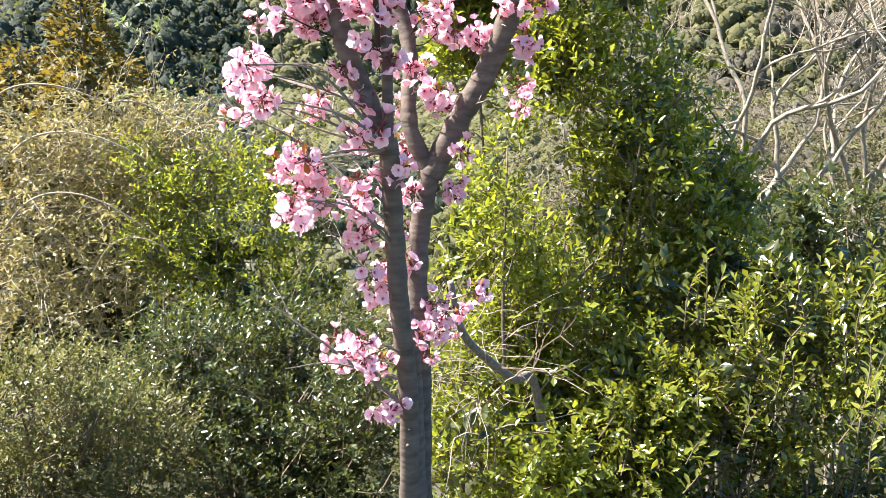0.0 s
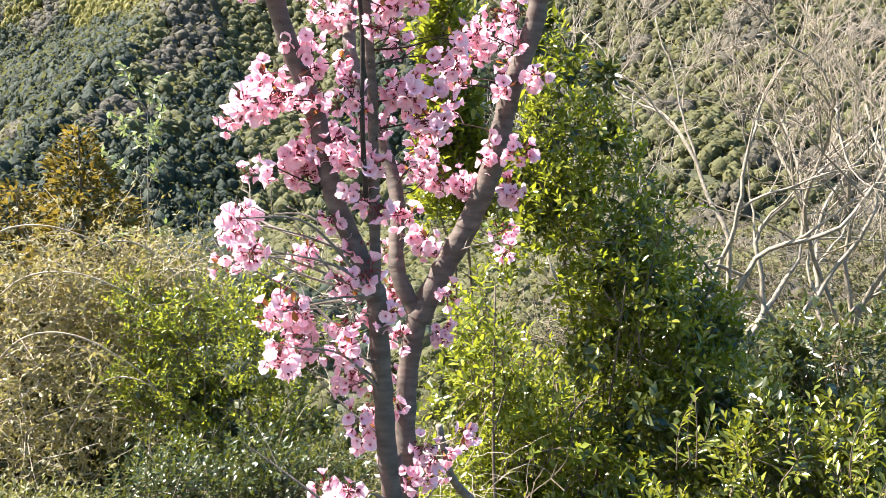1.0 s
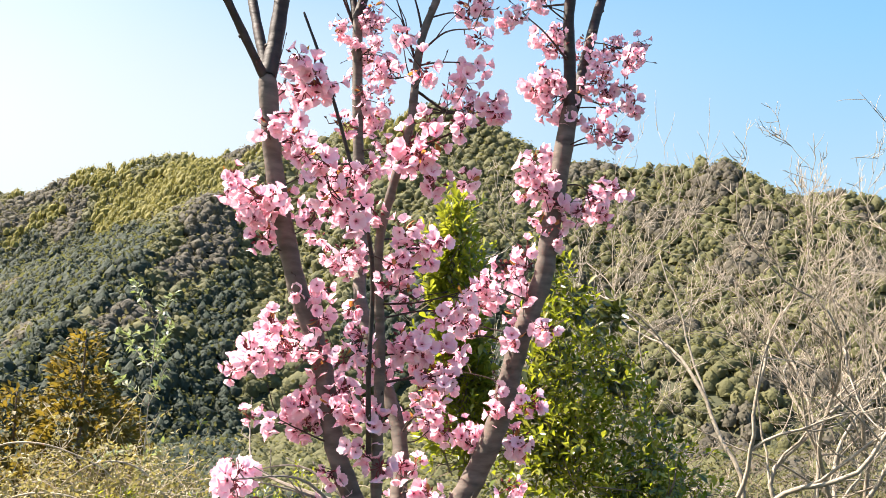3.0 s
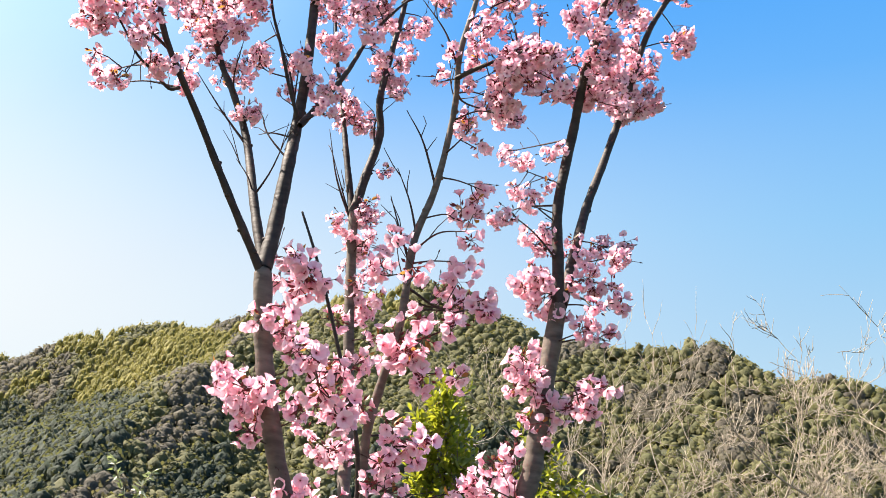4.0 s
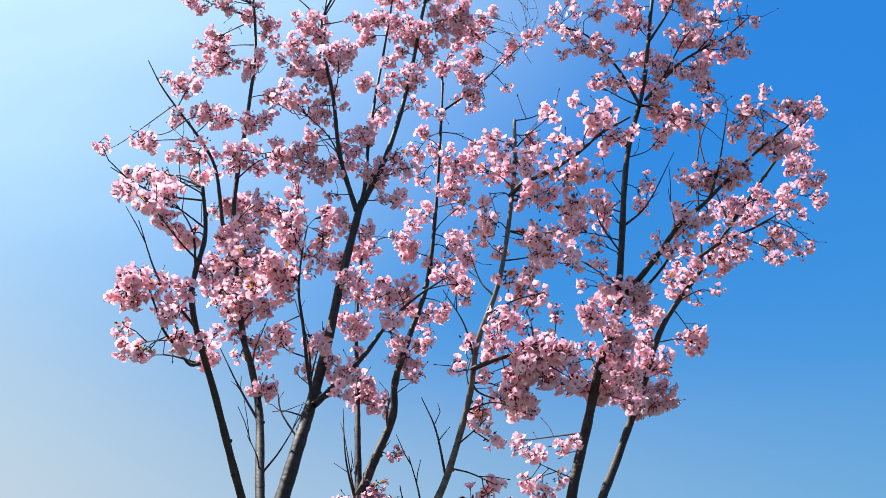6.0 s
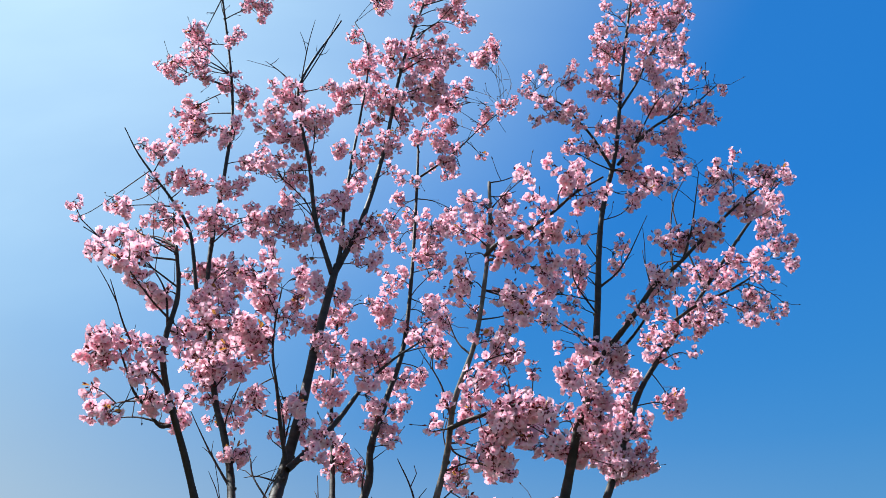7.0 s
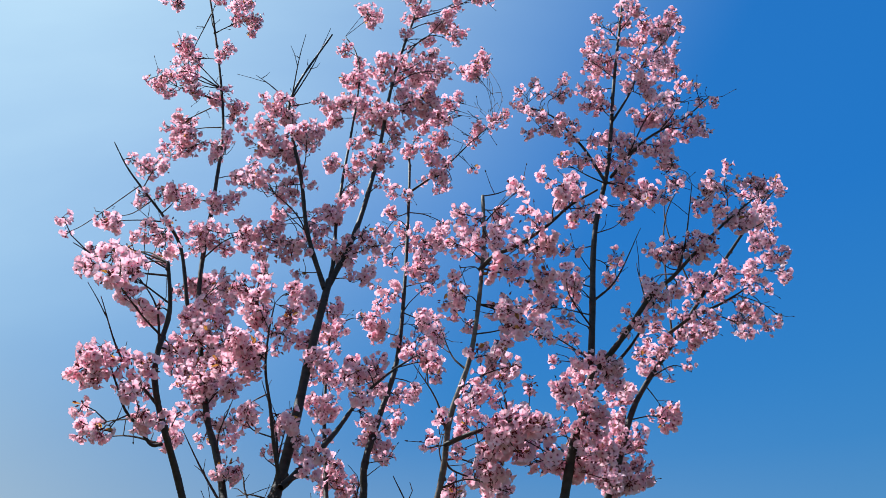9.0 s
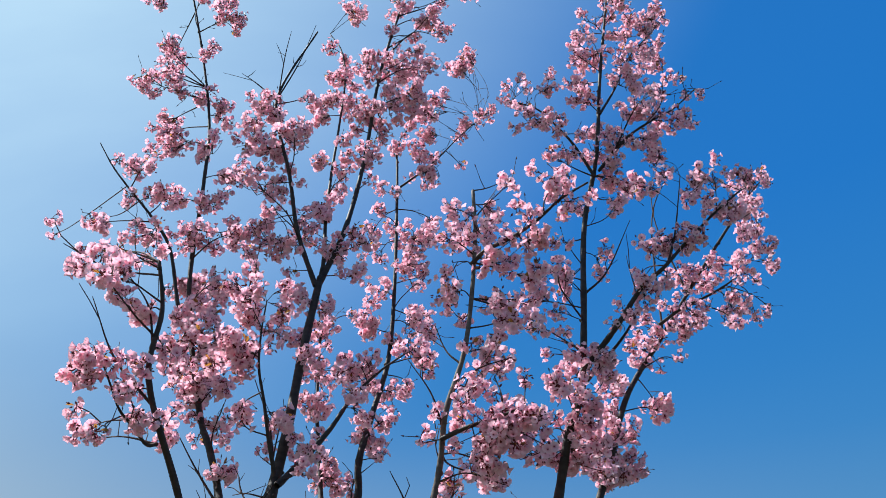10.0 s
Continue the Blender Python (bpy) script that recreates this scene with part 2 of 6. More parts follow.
def mesh_of(name, verts, faces, materials, slots=None, uvs=None, smooth=False):
    me = bpy.data.meshes.new(name)
    if isinstance(faces, np.ndarray):       # all faces alike: fill the arrays at once
        k, n = faces.shape[1], len(faces)
        me.vertices.add(len(verts))
        me.vertices.foreach_set("co", np.asarray(verts, dtype=np.float32).ravel())
        me.loops.add(n * k)
        me.loops.foreach_set("vertex_index", faces.astype(np.int32).ravel())
        me.polygons.add(n)
        me.polygons.foreach_set("loop_start", np.arange(0, n * k, k, dtype=np.int32))
        me.update(calc_edges=True)
    else:
        me.from_pydata([tuple(v) for v in verts], [], [tuple(f) for f in faces])
    for m in materials if isinstance(materials, (list, tuple)) else [materials]:
        me.materials.append(m)
    if slots is not None:
        me.polygons.foreach_set("material_index", slots)
    if uvs is not None:
        layer = me.uv_layers.new(name="along")
        idx = np.zeros(len(me.loops), dtype=np.int32)
        me.loops.foreach_get("vertex_index", idx)
        layer.data.foreach_set("uv", np.asarray(uvs, dtype=np.float32)[idx].ravel())
    if smooth:
        me.polygons.foreach_set("use_smooth", [True] * len(me.polygons))
    me.update()
    return me


def thing(name, at, label, category, group=""):
    ob = new(name)
    ob.location = at
    return tagged(ob, label, category, group)


def part(name, me, parent, label="", kind=""):
    """A mesh in world coordinates as a part of a thing."""
    ob = new(name, me)
    ob.parent = parent
    ob.matrix_parent_inverse = Matrix.Translation(-parent.location) if parent.parent is None else Matrix()
    return tagged(ob, label, kind=kind)


class Bag:
    """Gathers vertices and faces of one mesh."""

    def __init__(self):
        self.v, self.f, self.n = [], [], 0

    def add(self, verts, faces):
        verts = np.asarray(verts, dtype=float).reshape(-1, 3)
        self.v.append(verts)
        self.f += [tuple(int(i) + self.n for i in f) for f in faces]
        self.n += len(verts)

    def mesh(self, name, material, smooth=False):
        return mesh_of(name, np.concatenate(self.v), self.f, material, smooth=smooth)


def spline(points, steps=8):
    """Smooth curve through the points."""
    q = np.asarray(points, dtype=float)
    a = np.vstack([2 * q[0] - q[1], q, 2 * q[-1] - q[-2]])
    out = []
    for i in range(len(q) - 1):
        p0, p1, p2, p3 = a[i:i + 4]
        for k in range(steps):
            u = k / steps
            out.append(0.5 * (2 * p1 + (p2 - p0) * u + (2 * p0 - 5 * p1 + 4 * p2 - p3) * u * u + (3 * p1 - p0 - 3 * p2 + p3) * u ** 3))
    out.append(q[-1])
    return np.array(out)


def tube(bag, pts, radii, sides=6):
    """A tapered round stem along pts."""
    pts = np.asarray(pts, dtype=float)
    n = len(pts)
    t = np.gradient(pts, axis=0)
    t /= np.linalg.norm(t, axis=1)[:, None] + 1e-9
    ref = np.array((0.31, 0.95, 0.05)) if abs(t[0][1]) < 0.9 else np.array((1.0, 0.1, 0.1))
    a = np.cross(t, ref)
    a /= np.linalg.norm(a, axis=1)[:, None] + 1e-9
    b = np.cross(t, a)
    ang = np.arange(sides) * 2 * np.pi / sides
    ring = a[:, None] * np.cos(ang)[None, :, None] + b[:, None] * np.sin(ang)[None, :, None]
    v = (pts[:, None] + ring * np.asarray(radii)[:, None, None]).reshape(-1, 3)
    f = [(i * sides + j, i * sides + (j + 1) % sides, (i + 1) * sides + (j + 1) % sides, (i + 1) * sides + j)
         for i in range(n - 1) for j in range(sides)]
    f.append(tuple(range((n - 1) * sides, n * sides)))
    bag.add(v, f)


# ---- land ----


def at_angle(azimuth, r, elevation, above=1.5):
    """A place seen from the path's start at that angle and distance."""
    return (r * math.sin(radians(azimuth)), r * math.cos(radians(azimuth)), above + r * math.tan(radians(elevation)))


RIDGES = [  # (crest line, fall per metre)
    ([at_angle(-60, 760, 5), at_angle(-38, 690, 10), at_angle(-26.4, 640, 10.7), at_angle(-20.7, 610, 12.1), at_angle(-16.5, 595, 13.3),
      at_angle(-12.7, 580, 14.7), at_angle(-5, 560, 15.4)], 0.80),
    ([at_angle(-9, 480, 14.8), at_angle(-5, 470, 16.2), at_angle(-0.8, 462, 17.4), at_angle(2.2, 455, 17.0), at_angle(4.4, 445, 15.8),
      at_angle(6.8, 430, 14.2), at_angle(11.8, 410, 13.2), at_angle(17.8, 400, 13.7), at_angle(20.2, 405, 12.3),
      at_angle(27, 420, 10.9), at_angle(45, 440, 9), at_angle(75, 500, 5)], 0.80),
    ([at_angle(-9, 480, 14.6), at_angle(-12.5, 410, 12.6), at_angle(-16.7, 340, 8.9), at_angle(-21.7, 280, 4.7),
      at_angle(-26.5, 230, -0.9)], 0.72),
]
CREST = []
for line, fall in RIDGES:
    for (x0, y0, z0), (x1, y1, z1) in zip(line, line[1:]):
        k = max(2, int(math.hypot(x1 - x0, y1 - y0) / 9))
        CREST += [(x0 + (x1 - x0) * i / k, y0 + (y1 - y0) * i / k, z0 + (z1 - z0) * i / k, fall) for i in range(k)]
CREST = np.array(CREST)


def land(x, y):
    """Height of the ground: a roadside bank that falls to a valley, and wooded hills beyond."""
    x, y = np.atleast_1d(np.asarray(x, dtype=float)), np.atleast_1d(np.asarray(y, dtype=float))
    r = np.hypot(x, y)
    s = np.clip((y - 2.6) / 45, 0, 1)
    z = -15 * (1 - (1 - s) ** 2) + 0.05 * np.sin(x * 1.7) * np.cos(y * 1.3)
    d = np.sqrt((x[:, None] - CREST[:, 0]) ** 2 + (y[:, None] - CREST[:, 1]) ** 2)
    d = np.minimum(d, 850)
    hill = (CREST[:, 2] - CREST[:, 3] * d + 0.00035 * d * d).max(axis=1)
    w = np.sin(x * 0.045 + 1.3) * np.cos(y * 0.038) * 5 + np.sin(x * 0.11 + y * 0.07) * 2.2
    hill = hill + w * np.clip((r - 60) / 150, 0, 1)
    lift = np.where(y > 20, np.clip(hill - z, 0, None), 0)
    return z + lift * np.clip((r - 50) / 60, 0, 1)


AROUND = np.radians(np.concatenate([np.arange(-40, 40, 0.5), np.arange(40, 320, 8)]))
OUT = np.concatenate([[0.6], np.geomspace(1.5, 60, 34), np.geomspace(64, 900, 110), np.geomspace(1000, 4500, 8)])
gx, gy = np.outer(OUT, np.sin(AROUND)), np.outer(OUT, np.cos(AROUND))
gz = np.concatenate([land(a, b) for a, b in zip(gx, gy)]).reshape(gx.shape)
na, verts = len(AROUND), np.stack([gx, gy, gz], -1).reshape(-1, 3)
faces = [(i * na + j, i * na + (j + 1) % na, (i + 1) * na + (j + 1) % na, (i + 1) * na + j)[::-1] for i in range(len(OUT) - 1) for j in range(na)]
verts = np.vstack([verts, (0, 0, 0)])
faces += [(j, len(verts) - 1, (j + 1) % na)[::-1] for j in range(na)]
tagged(new("ground", mesh_of("ground", verts, faces, GROUND, smooth=True)), "roadside bank falling to a valley with wooded hills", "ground", kind="structure")


def lump(seed, tall=1.0, sprays=24, size=0.21, upright=0.25, core=0.85):
    """One far crown: a billowing dome with small leaf sprays standing off it."""
    rng = np.random.default_rng(seed)
    bm = bmesh.new()
    bmesh.ops.create_icosphere(bm, subdivisions=1, radius=1)
    off = Vector((seed * 7.3, seed * 3.1, seed * 1.7))

    def swell(p):
        return 1 + 0.42 * noise.noise(Vector(p) * 1.6 + off) + 0.36 * noise.noise(Vector(p) * 3.6 + off)

    low = [v for v in bm.verts if v.co.z < -0.45]
    bmesh.ops.delete(bm, geom=low, context="VERTS")
    bm.verts.index_update()
    vs = [np.array(v.co[:]) * swell(v.co) * core for v in bm.verts]
    fs = [[v.index for v in f.verts] for f in bm.faces]
    bm.free()
    for _ in range(sprays):
        d = rng.normal(size=3)
        d[2] = abs(d[2]) * 1.1 - 0.35
        d /= np.linalg.norm(d)
        n = d + rng.normal(size=3) * 0.45 + np.array((0, 0, 0.3))
        n /= np.linalg.norm(n)
        u = np.cross(n, rng.normal(size=3))
        u /= np.linalg.norm(u)
        w = np.cross(n, u)
        if upright > 0.5:
            u = np.array((0.25 * d[0], 0.25 * d[1], 1.0))
            w = np.cross(n, u)
        c, k = d * swell(d) * core * rng.uniform(0.95, 1.22), len(vs)
        a, e = size * rng.uniform(0.6, 1.1), size * rng.uniform(0.5, 0.9) * (0.6 if upright > 0.5 else 1)
        vs += [c - u * a, c - u * a * 0.3 + w * e, c + u * a * 0.8 + w * e * 0.5, c + u * a * 0.8 - w * e * 0.5, c - u * a * 0.3 - w * e]
        fs += [[k, k + 1, k + 2], [k, k + 2, k + 3], [k, k + 3, k + 4]]
    vs = np.array(vs)
    vs[:, 2] *= tall
    return vs, np.array(fs)


def scatter(name, kinds, places, sizes, material, label, category, leans=0.0):
    """Many crowns joined into one mesh of woods."""
    rng = np.random.default_rng(len(places))
    V, F, n = [], [], 0
    for (x, y, z), s in zip(places, sizes):
        vs, fs = kinds[rng.integers(len(kinds))]
        a = rng.uniform(0, 6.28)
        c, q = math.cos(a), math.sin(a)
        w = vs * s * rng.uniform(0.85, 1.15, 3)
        w = np.stack([w[:, 0] * c - w[:, 1] * q + leans * w[:, 2], w[:, 0] * q + w[:, 1] * c, w[:, 2]], -1) + (x, y, z)
        V.append(w)
        F.append(fs + n)
        n += len(vs)
    me = mesh_of(name, np.concatenate(V), np.concatenate(F), material, smooth=True)
    return tagged(new(name, me), label, category, kind="stuff")


rng = np.random.default_rng(11)
places = {"evergreen": [], "dark": [], "bamboo": [], "bare": []}
sizes = {k: [] for k in places}
for r in np.cumsum([62] + [3.2] * 55 + [3.5] * 118):
    step = (2.6 if r < 240 else 4.2) / r
    az = np.arange(radians(-31), radians(31), step)
    az = az + rng.uniform(-0.45, 0.45, len(az)) * step
    rr = r + rng.uniform(-1.7, 1.7, len(az))
    x, y = rr * np.sin(az), rr * np.cos(az)
    z = land(x, y)
    ahead = land(x * (rr - 12) / rr, y * (rr - 12) / rr)
    facing = (z - ahead) / 12 > z / rr - 0.06
    for i in np.nonzero(facing)[0]:
        a, el = math.degrees(az[i]), math.degrees(math.atan2(z[i] - 1.5, rr[i]))
        patch = noise.noise(Vector((x[i] * 0.012, y[i] * 0.012, 3.3)))
        small = noise.noise(Vector((x[i] * 0.04, y[i] * 0.04, 9.1)))
        if rr[i] > 470 and -26 < a < -9 and el > 7.8 + 0.22 * (a + 26) + 1.5 * small and patch < 0.5 and small + 0.6 * patch < 0.28:
            kind = "bamboo"
        elif abs(a + 4) < 2.5 and el > 14.2 and small > 0:
            kind = "bamboo"
        elif patch + 0.5 * small > (0.42 if a < 8 else 0.30) or (a > 8 and small > 0.20):
            kind = "bare"
        # dark patches, and the left valley's shading put into crown colour
        elif (patch < -0.22 and a < 6) or (a < -12 and el < 9 and patch + 0.6 * small < (0.24 if a > -18 else 0.40)):
            kind = "dark"
        else:
            kind = "evergreen"
        s = rng.uniform(2.2, 3.4) * (1.0 + 0.45 * max(0.0, small + 0.3)) * min(1.0, 0.40 + 0.60 * (rr[i] - 62) / 200)
        places[kind].append((x[i], y[i], z[i] + s * (1.1 if kind == "bamboo" else rng.uniform(0.15, 0.45))))
        sizes[kind].append(s * (0.75 if kind == "bamboo" else 1))
scatter("evergreen_woods", [lump(i) for i in range(8)], places["evergreen"], sizes["evergreen"], EVERGREEN, "olive green evergreen woods covering the hillside", "woods")
scatter("dark_woods", [lump(i + 20, 1.3) for i in range(6)], places["dark"], sizes["dark"], CONIFER_AND_SHADE, "dark green woods in the hillside's folds, with valley shading put into their colour", "woods")
scatter("bamboo_grove", [lump(i + 40, 1.6, 34, 0.22, 0.7, 0.78) for i in range(6)], places["bamboo"], sizes["bamboo"], BAMBOO, "yellow green bamboo grove near the ridge", "bamboo grove", leans=0.12)
scatter("leafless_woods", [lump(i + 60, 1.1, 24, 0.17, 0.25, 0.82) for i in range(6)], places["bare"], sizes["bare"], LEAFLESS, "greyish leafless woods on the slope", "woods")
near_places, near_sizes = [], []
for r in np.arange(13, 62, 1.8):
    az = np.arange(radians(-31), radians(31), 1.9 / r)
    az = az + rng.uniform(-0.5, 0.5, len(az)) * 1.5 / r
    x, y = (r + rng.uniform(-0.6, 0.6, len(az))) * np.sin(az), (r + rng.uniform(-0.6, 0.6, len(az))) * np.cos(az)
    z = land(x, y)
    for i in range(len(az)):
        k = rng.uniform(0.5, 1.15) * (0.75 + r / 150)
        near_places.append((x[i], y[i], z[i] + 0.45 * k))
        near_sizes.append(k)
scatter("scrub", [lump(i + 80, 1.0, 90, 0.085, 0.25, 0.85) for i in range(6)], near_places, near_sizes, SCRUB, "dull green and brown scrub covering the lower bank", "scrub")

# ---- leaves and shrubs ----
LEAF = np.array([(0, 0, 0), (0.30, -0.34, 0.05), (0.30, 0, -0.03), (0.30, 0.34, 0.05), (0.70, -0.50, 0.02), (0.70, 0, -0.06), (0.70, 0.50, 0.02), (1, 0, -0.12)])
LEAF_FACES = np.array([(0, 1, 2), (0, 2, 3), (1, 4, 5), (1, 5, 2), (2, 5, 6), (2, 6, 3), (4, 7, 5), (5, 7, 6)])


SMALL = np.array([(0, 0, 0), (0.58, -0.48, 0.05), (0.55, 0, -0.05), (0.58, 0.48, 0.05), (1, 0, -0.10)])
SMALL_FACES = np.array([(0, 1, 2), (0, 2, 3), (1, 4, 2), (2, 4, 3)])


def unit(v):
    return v / (np.linalg.norm(v, axis=-1, keepdims=True) + 1e-9)


def leaves_mesh(name, at, along, up, length, width, material, fine=False):
    """Folded leaf blades, one at each place, pointing along, faces turned up."""
    along = unit(along)
    side = unit(np.cross(up, along))
    face = np.cross(along, side)
    shape, cut = (LEAF, LEAF_FACES) if fine else (SMALL, SMALL_FACES)
    L = shape[None]
    v = (at[:, None] + along[:, None] * (L[..., 0:1] * length[:, None, None]) + side[:, None] * (L[..., 1:2] * width[:, None, None])
         + face[:, None] * (L[..., 2:3] * length[:, None, None]))
    n = len(at)
    f = (cut[None] + (np.arange(n) * len(shape))[:, None, None]).reshape(-1, 3)
    return mesh_of(name, v.reshape(-1, 3), f, material)


def shoots(rng, lobes, count, leaf, per=8, reach=0.16, upward=0.6, hollow=0.45):
    """Leaf places on short shoots that grow out of rounded masses."""
    vol = np.array([l[3] * l[4] * l[5] for l in lobes]) ** 0.75
    pick = rng.choice(len(lobes), count, p=vol / vol.sum())
    lo = np.array(lobes)[pick]
    d = unit(rng.normal(size=(count, 3)))
    rad = (hollow + (1 - hollow) * rng.random(count) ** 0.6)[:, None]
    rad = rad * (1 + 0.22 * np.sin(d[:, 0:1] * 7 + pick[:, None]) * np.cos(d[:, 2:3] * 6 + d[:, 1:2] * 5))
    rad = rad * rng.uniform(0.72, 1.32, (count, 1))
    base = lo[:, :3] + d * lo[:, 3:] * rad + np.sin(lo[:, 0:1] * 9 + d * 5) * 0.05
    tuft = rng.integers(0, max(1, count // 13), count)      # shoots gather in tufts with dark gaps between
    base = base[tuft] * 0.82 + base * 0.18
    d = unit(d[tuft] * 0.7 + d * 0.5)
    grow = unit(d * 0.7 + rng.normal(size=(count, 3)) * 0.45 + np.array((0, 0, upward)))
    ln = reach * rng.uniform(0.6, 1.4, count)
    at, along, up = [], [], []
    side = unit(np.cross(grow, rng.normal(size=(count, 3))))
    other = np.cross(grow, side)
    for k in range(per):
        a = k * 2.4 + rng.uniform(-0.3, 0.3, count)
        out = side * np.cos(a)[:, None] + other * np.sin(a)[:, None]
        at.append(base + grow * (ln * (k + 1) / per)[:, None])
        along.append(unit(out * (0.9 - 0.5 * k / per) + grow * (0.45 + 0.5 * k / per)))
        up.append(unit(grow * 0.6 + np.array((0, 0, 0.7)) + rng.normal(size=(count, 3)) * 0.35))
    return np.concatenate(at), np.concatenate(along), np.concatenate(up), base, grow * ln[:, None]


def shrub(name, seed, foot, lobes, count, leaf, width, material, label, stems=5, stem_r=0.012, stem_material=None, per=8, reach=0.16, hollow=0.45, upward=0.6, twigs=0.25, category="shrub", rough=16, inner=0):
    rng = np.random.default_rng(seed)
    fz = float(land(foot[0], foot[1])[0]) - 0.03
    ob = thing(name, (foot[0], foot[1], fz), label, category)
    lobes = list(lobes)
    for i in range(rough):      # stray boughs break the outline
        a = lobes[rng.integers(len(lobes) if i < 6 else len(lobes) - i // 2)]
        d = unit(rng.normal(size=3) + np.array((0, -0.2, 0.25)))
        k = rng.uniform(0.22, 0.42)
        lobes.append((*(np.array(a[:3]) + d * np.array(a[3:]) * 0.95), a[3] * k, a[4] * k, a[5] * k * 1.25))
    at, along, up, base, grow = shoots(rng, lobes, count, leaf, per, reach, upward, hollow)
    n = len(at)
    L = leaf * rng.uniform(0.6, 1.25, n)
    part("foliage", leaves_mesh("foliage", at, along, up, L, L * width * rng.uniform(0.85, 1.15, n), material, leaf >= 0.05), ob, kind="stuff")
    # dark leaves in the core: the shrub's inner shade put into leaf colour
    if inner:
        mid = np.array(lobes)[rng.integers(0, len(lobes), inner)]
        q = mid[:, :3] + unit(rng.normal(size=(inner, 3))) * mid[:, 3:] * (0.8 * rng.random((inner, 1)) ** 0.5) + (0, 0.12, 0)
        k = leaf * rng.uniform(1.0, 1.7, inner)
        part("inner_shade_foliage", leaves_mesh("inner_shade_foliage", q, rng.normal(size=(inner, 3)), unit(rng.normal(size=(inner, 3)) + (0, 0, 0.6)), k, k * 0.5, DARK_LEAF), ob, kind="stuff")
    tw = Bag()
    for i in range(int(count * twigs)):
        tube(tw, [base[i] - grow[i] * 1.2 + rng.normal(size=3) * 0.03, base[i], base[i] + grow[i]], [0.0035, 0.0025, 0.0012], 3)
    if tw.v:
        part("brushwood", tw.mesh("brushwood", stem_material or BROWN_BARK), ob, kind="stuff")
    for i in range(stems):
        lo = lobes[i % len(lobes)]
        b = Bag()
        p0 = np.array((foot[0] + rng.uniform(-0.15, 0.15), foot[1] + rng.uniform(-0.15, 0.15), fz))
        p2 = np.array(lo[:3]) + unit(rng.normal(size=3)) * np.array(lo[3:]) * 0.55 + (0, 0, lo[5] * 0.3)
        p1 = (p0 + p2) / 2 + rng.normal(size=3) * (0.08, 0.08, 0.03)
        line = spline([p0, p1, p2], 7)
        tube(b, line, np.linspace(stem_r, stem_r * 0.3, len(line)), 6)
        for k in range(5):
            j = rng.integers(4, len(line))
            e = line[j] + unit(rng.normal(size=3) + (0, 0, 0.7)) * rng.uniform(0.15, 0.4)
            tube(b, spline([line[j], (line[j] + e) / 2 + rng.normal(size=3) * 0.03, e], 3), np.linspace(stem_r * 0.45, 0.0015, 7), 4)
        part("stem", b.mesh("stem", stem_material or BROWN_BARK, True), ob)
    return ob


def wild(rng, bag, p, d, length, r, depth, spread=0.6, rise=0.25, fork=(2, 4), sides=5, crook=0.19):
    """A crooked leafless branch with forks."""
    steps = max(4, int(length / 0.11))
    pts, cur = [np.array(p)], unit(np.array(d, dtype=float))
    for _ in range(steps):
        cur = unit(cur + rng.normal(size=3) * crook + np.array((0, 0, rise * 0.14)))
        pts.append(pts[-1] + cur * length / steps)
    rad = np.linspace(r, max(0.0012, r * 0.4), len(pts))
    tube(bag, pts, rad, sides if r > 0.006 else 3)
    if depth > 0:
        for _ in range(rng.integers(*fork) + 1):
            j = rng.integers(max(1, len(pts) // 3), len(pts))
            nd = unit(cur + rng.normal(size=3) * spread + np.array((0, 0, rise)))
            wild(rng, bag, pts[j], nd, length * rng.uniform(0.34, 0.58), max(0.0024, rad[j] * rng.uniform(0.52, 0.8)), depth - 1, spread, rise, fork, sides, crook)


def leafless_tree(seed, foot, limbs, label, r=0.035, depth=3, group=""):
    rng = np.random.default_rng(seed)
    fz = float(land(foot[0], foot[1])[0]) - 0.05
    ob = thing("leafless_tree", (foot[0], foot[1], fz), label, "tree", group)
    for (dx, dy, dz, length, start) in limbs:
        b = Bag()
        s = np.array((foot[0] + rng.uniform(-0.08, 0.08), foot[1] + rng.uniform(-0.08, 0.08), fz))
        top = np.array((foot[0] + dx * 0.12, foot[1] + dy * 0.12, start))
        line = spline([s, (s + top) / 2 + rng.normal(size=3) * (0.05, 0.05, 0), top], 6)
        tube(b, line, np.linspace(r * 1.1, r * 0.8, len(line)), 8)
        wild(rng, b, top, (dx, dy, dz), length * 0.95, r * 0.98, depth, 0.62, 0.26, (3, 5), crook=0.17)
        part("limb", b.mesh("limb", PALE_BARK, True), ob)
    return ob


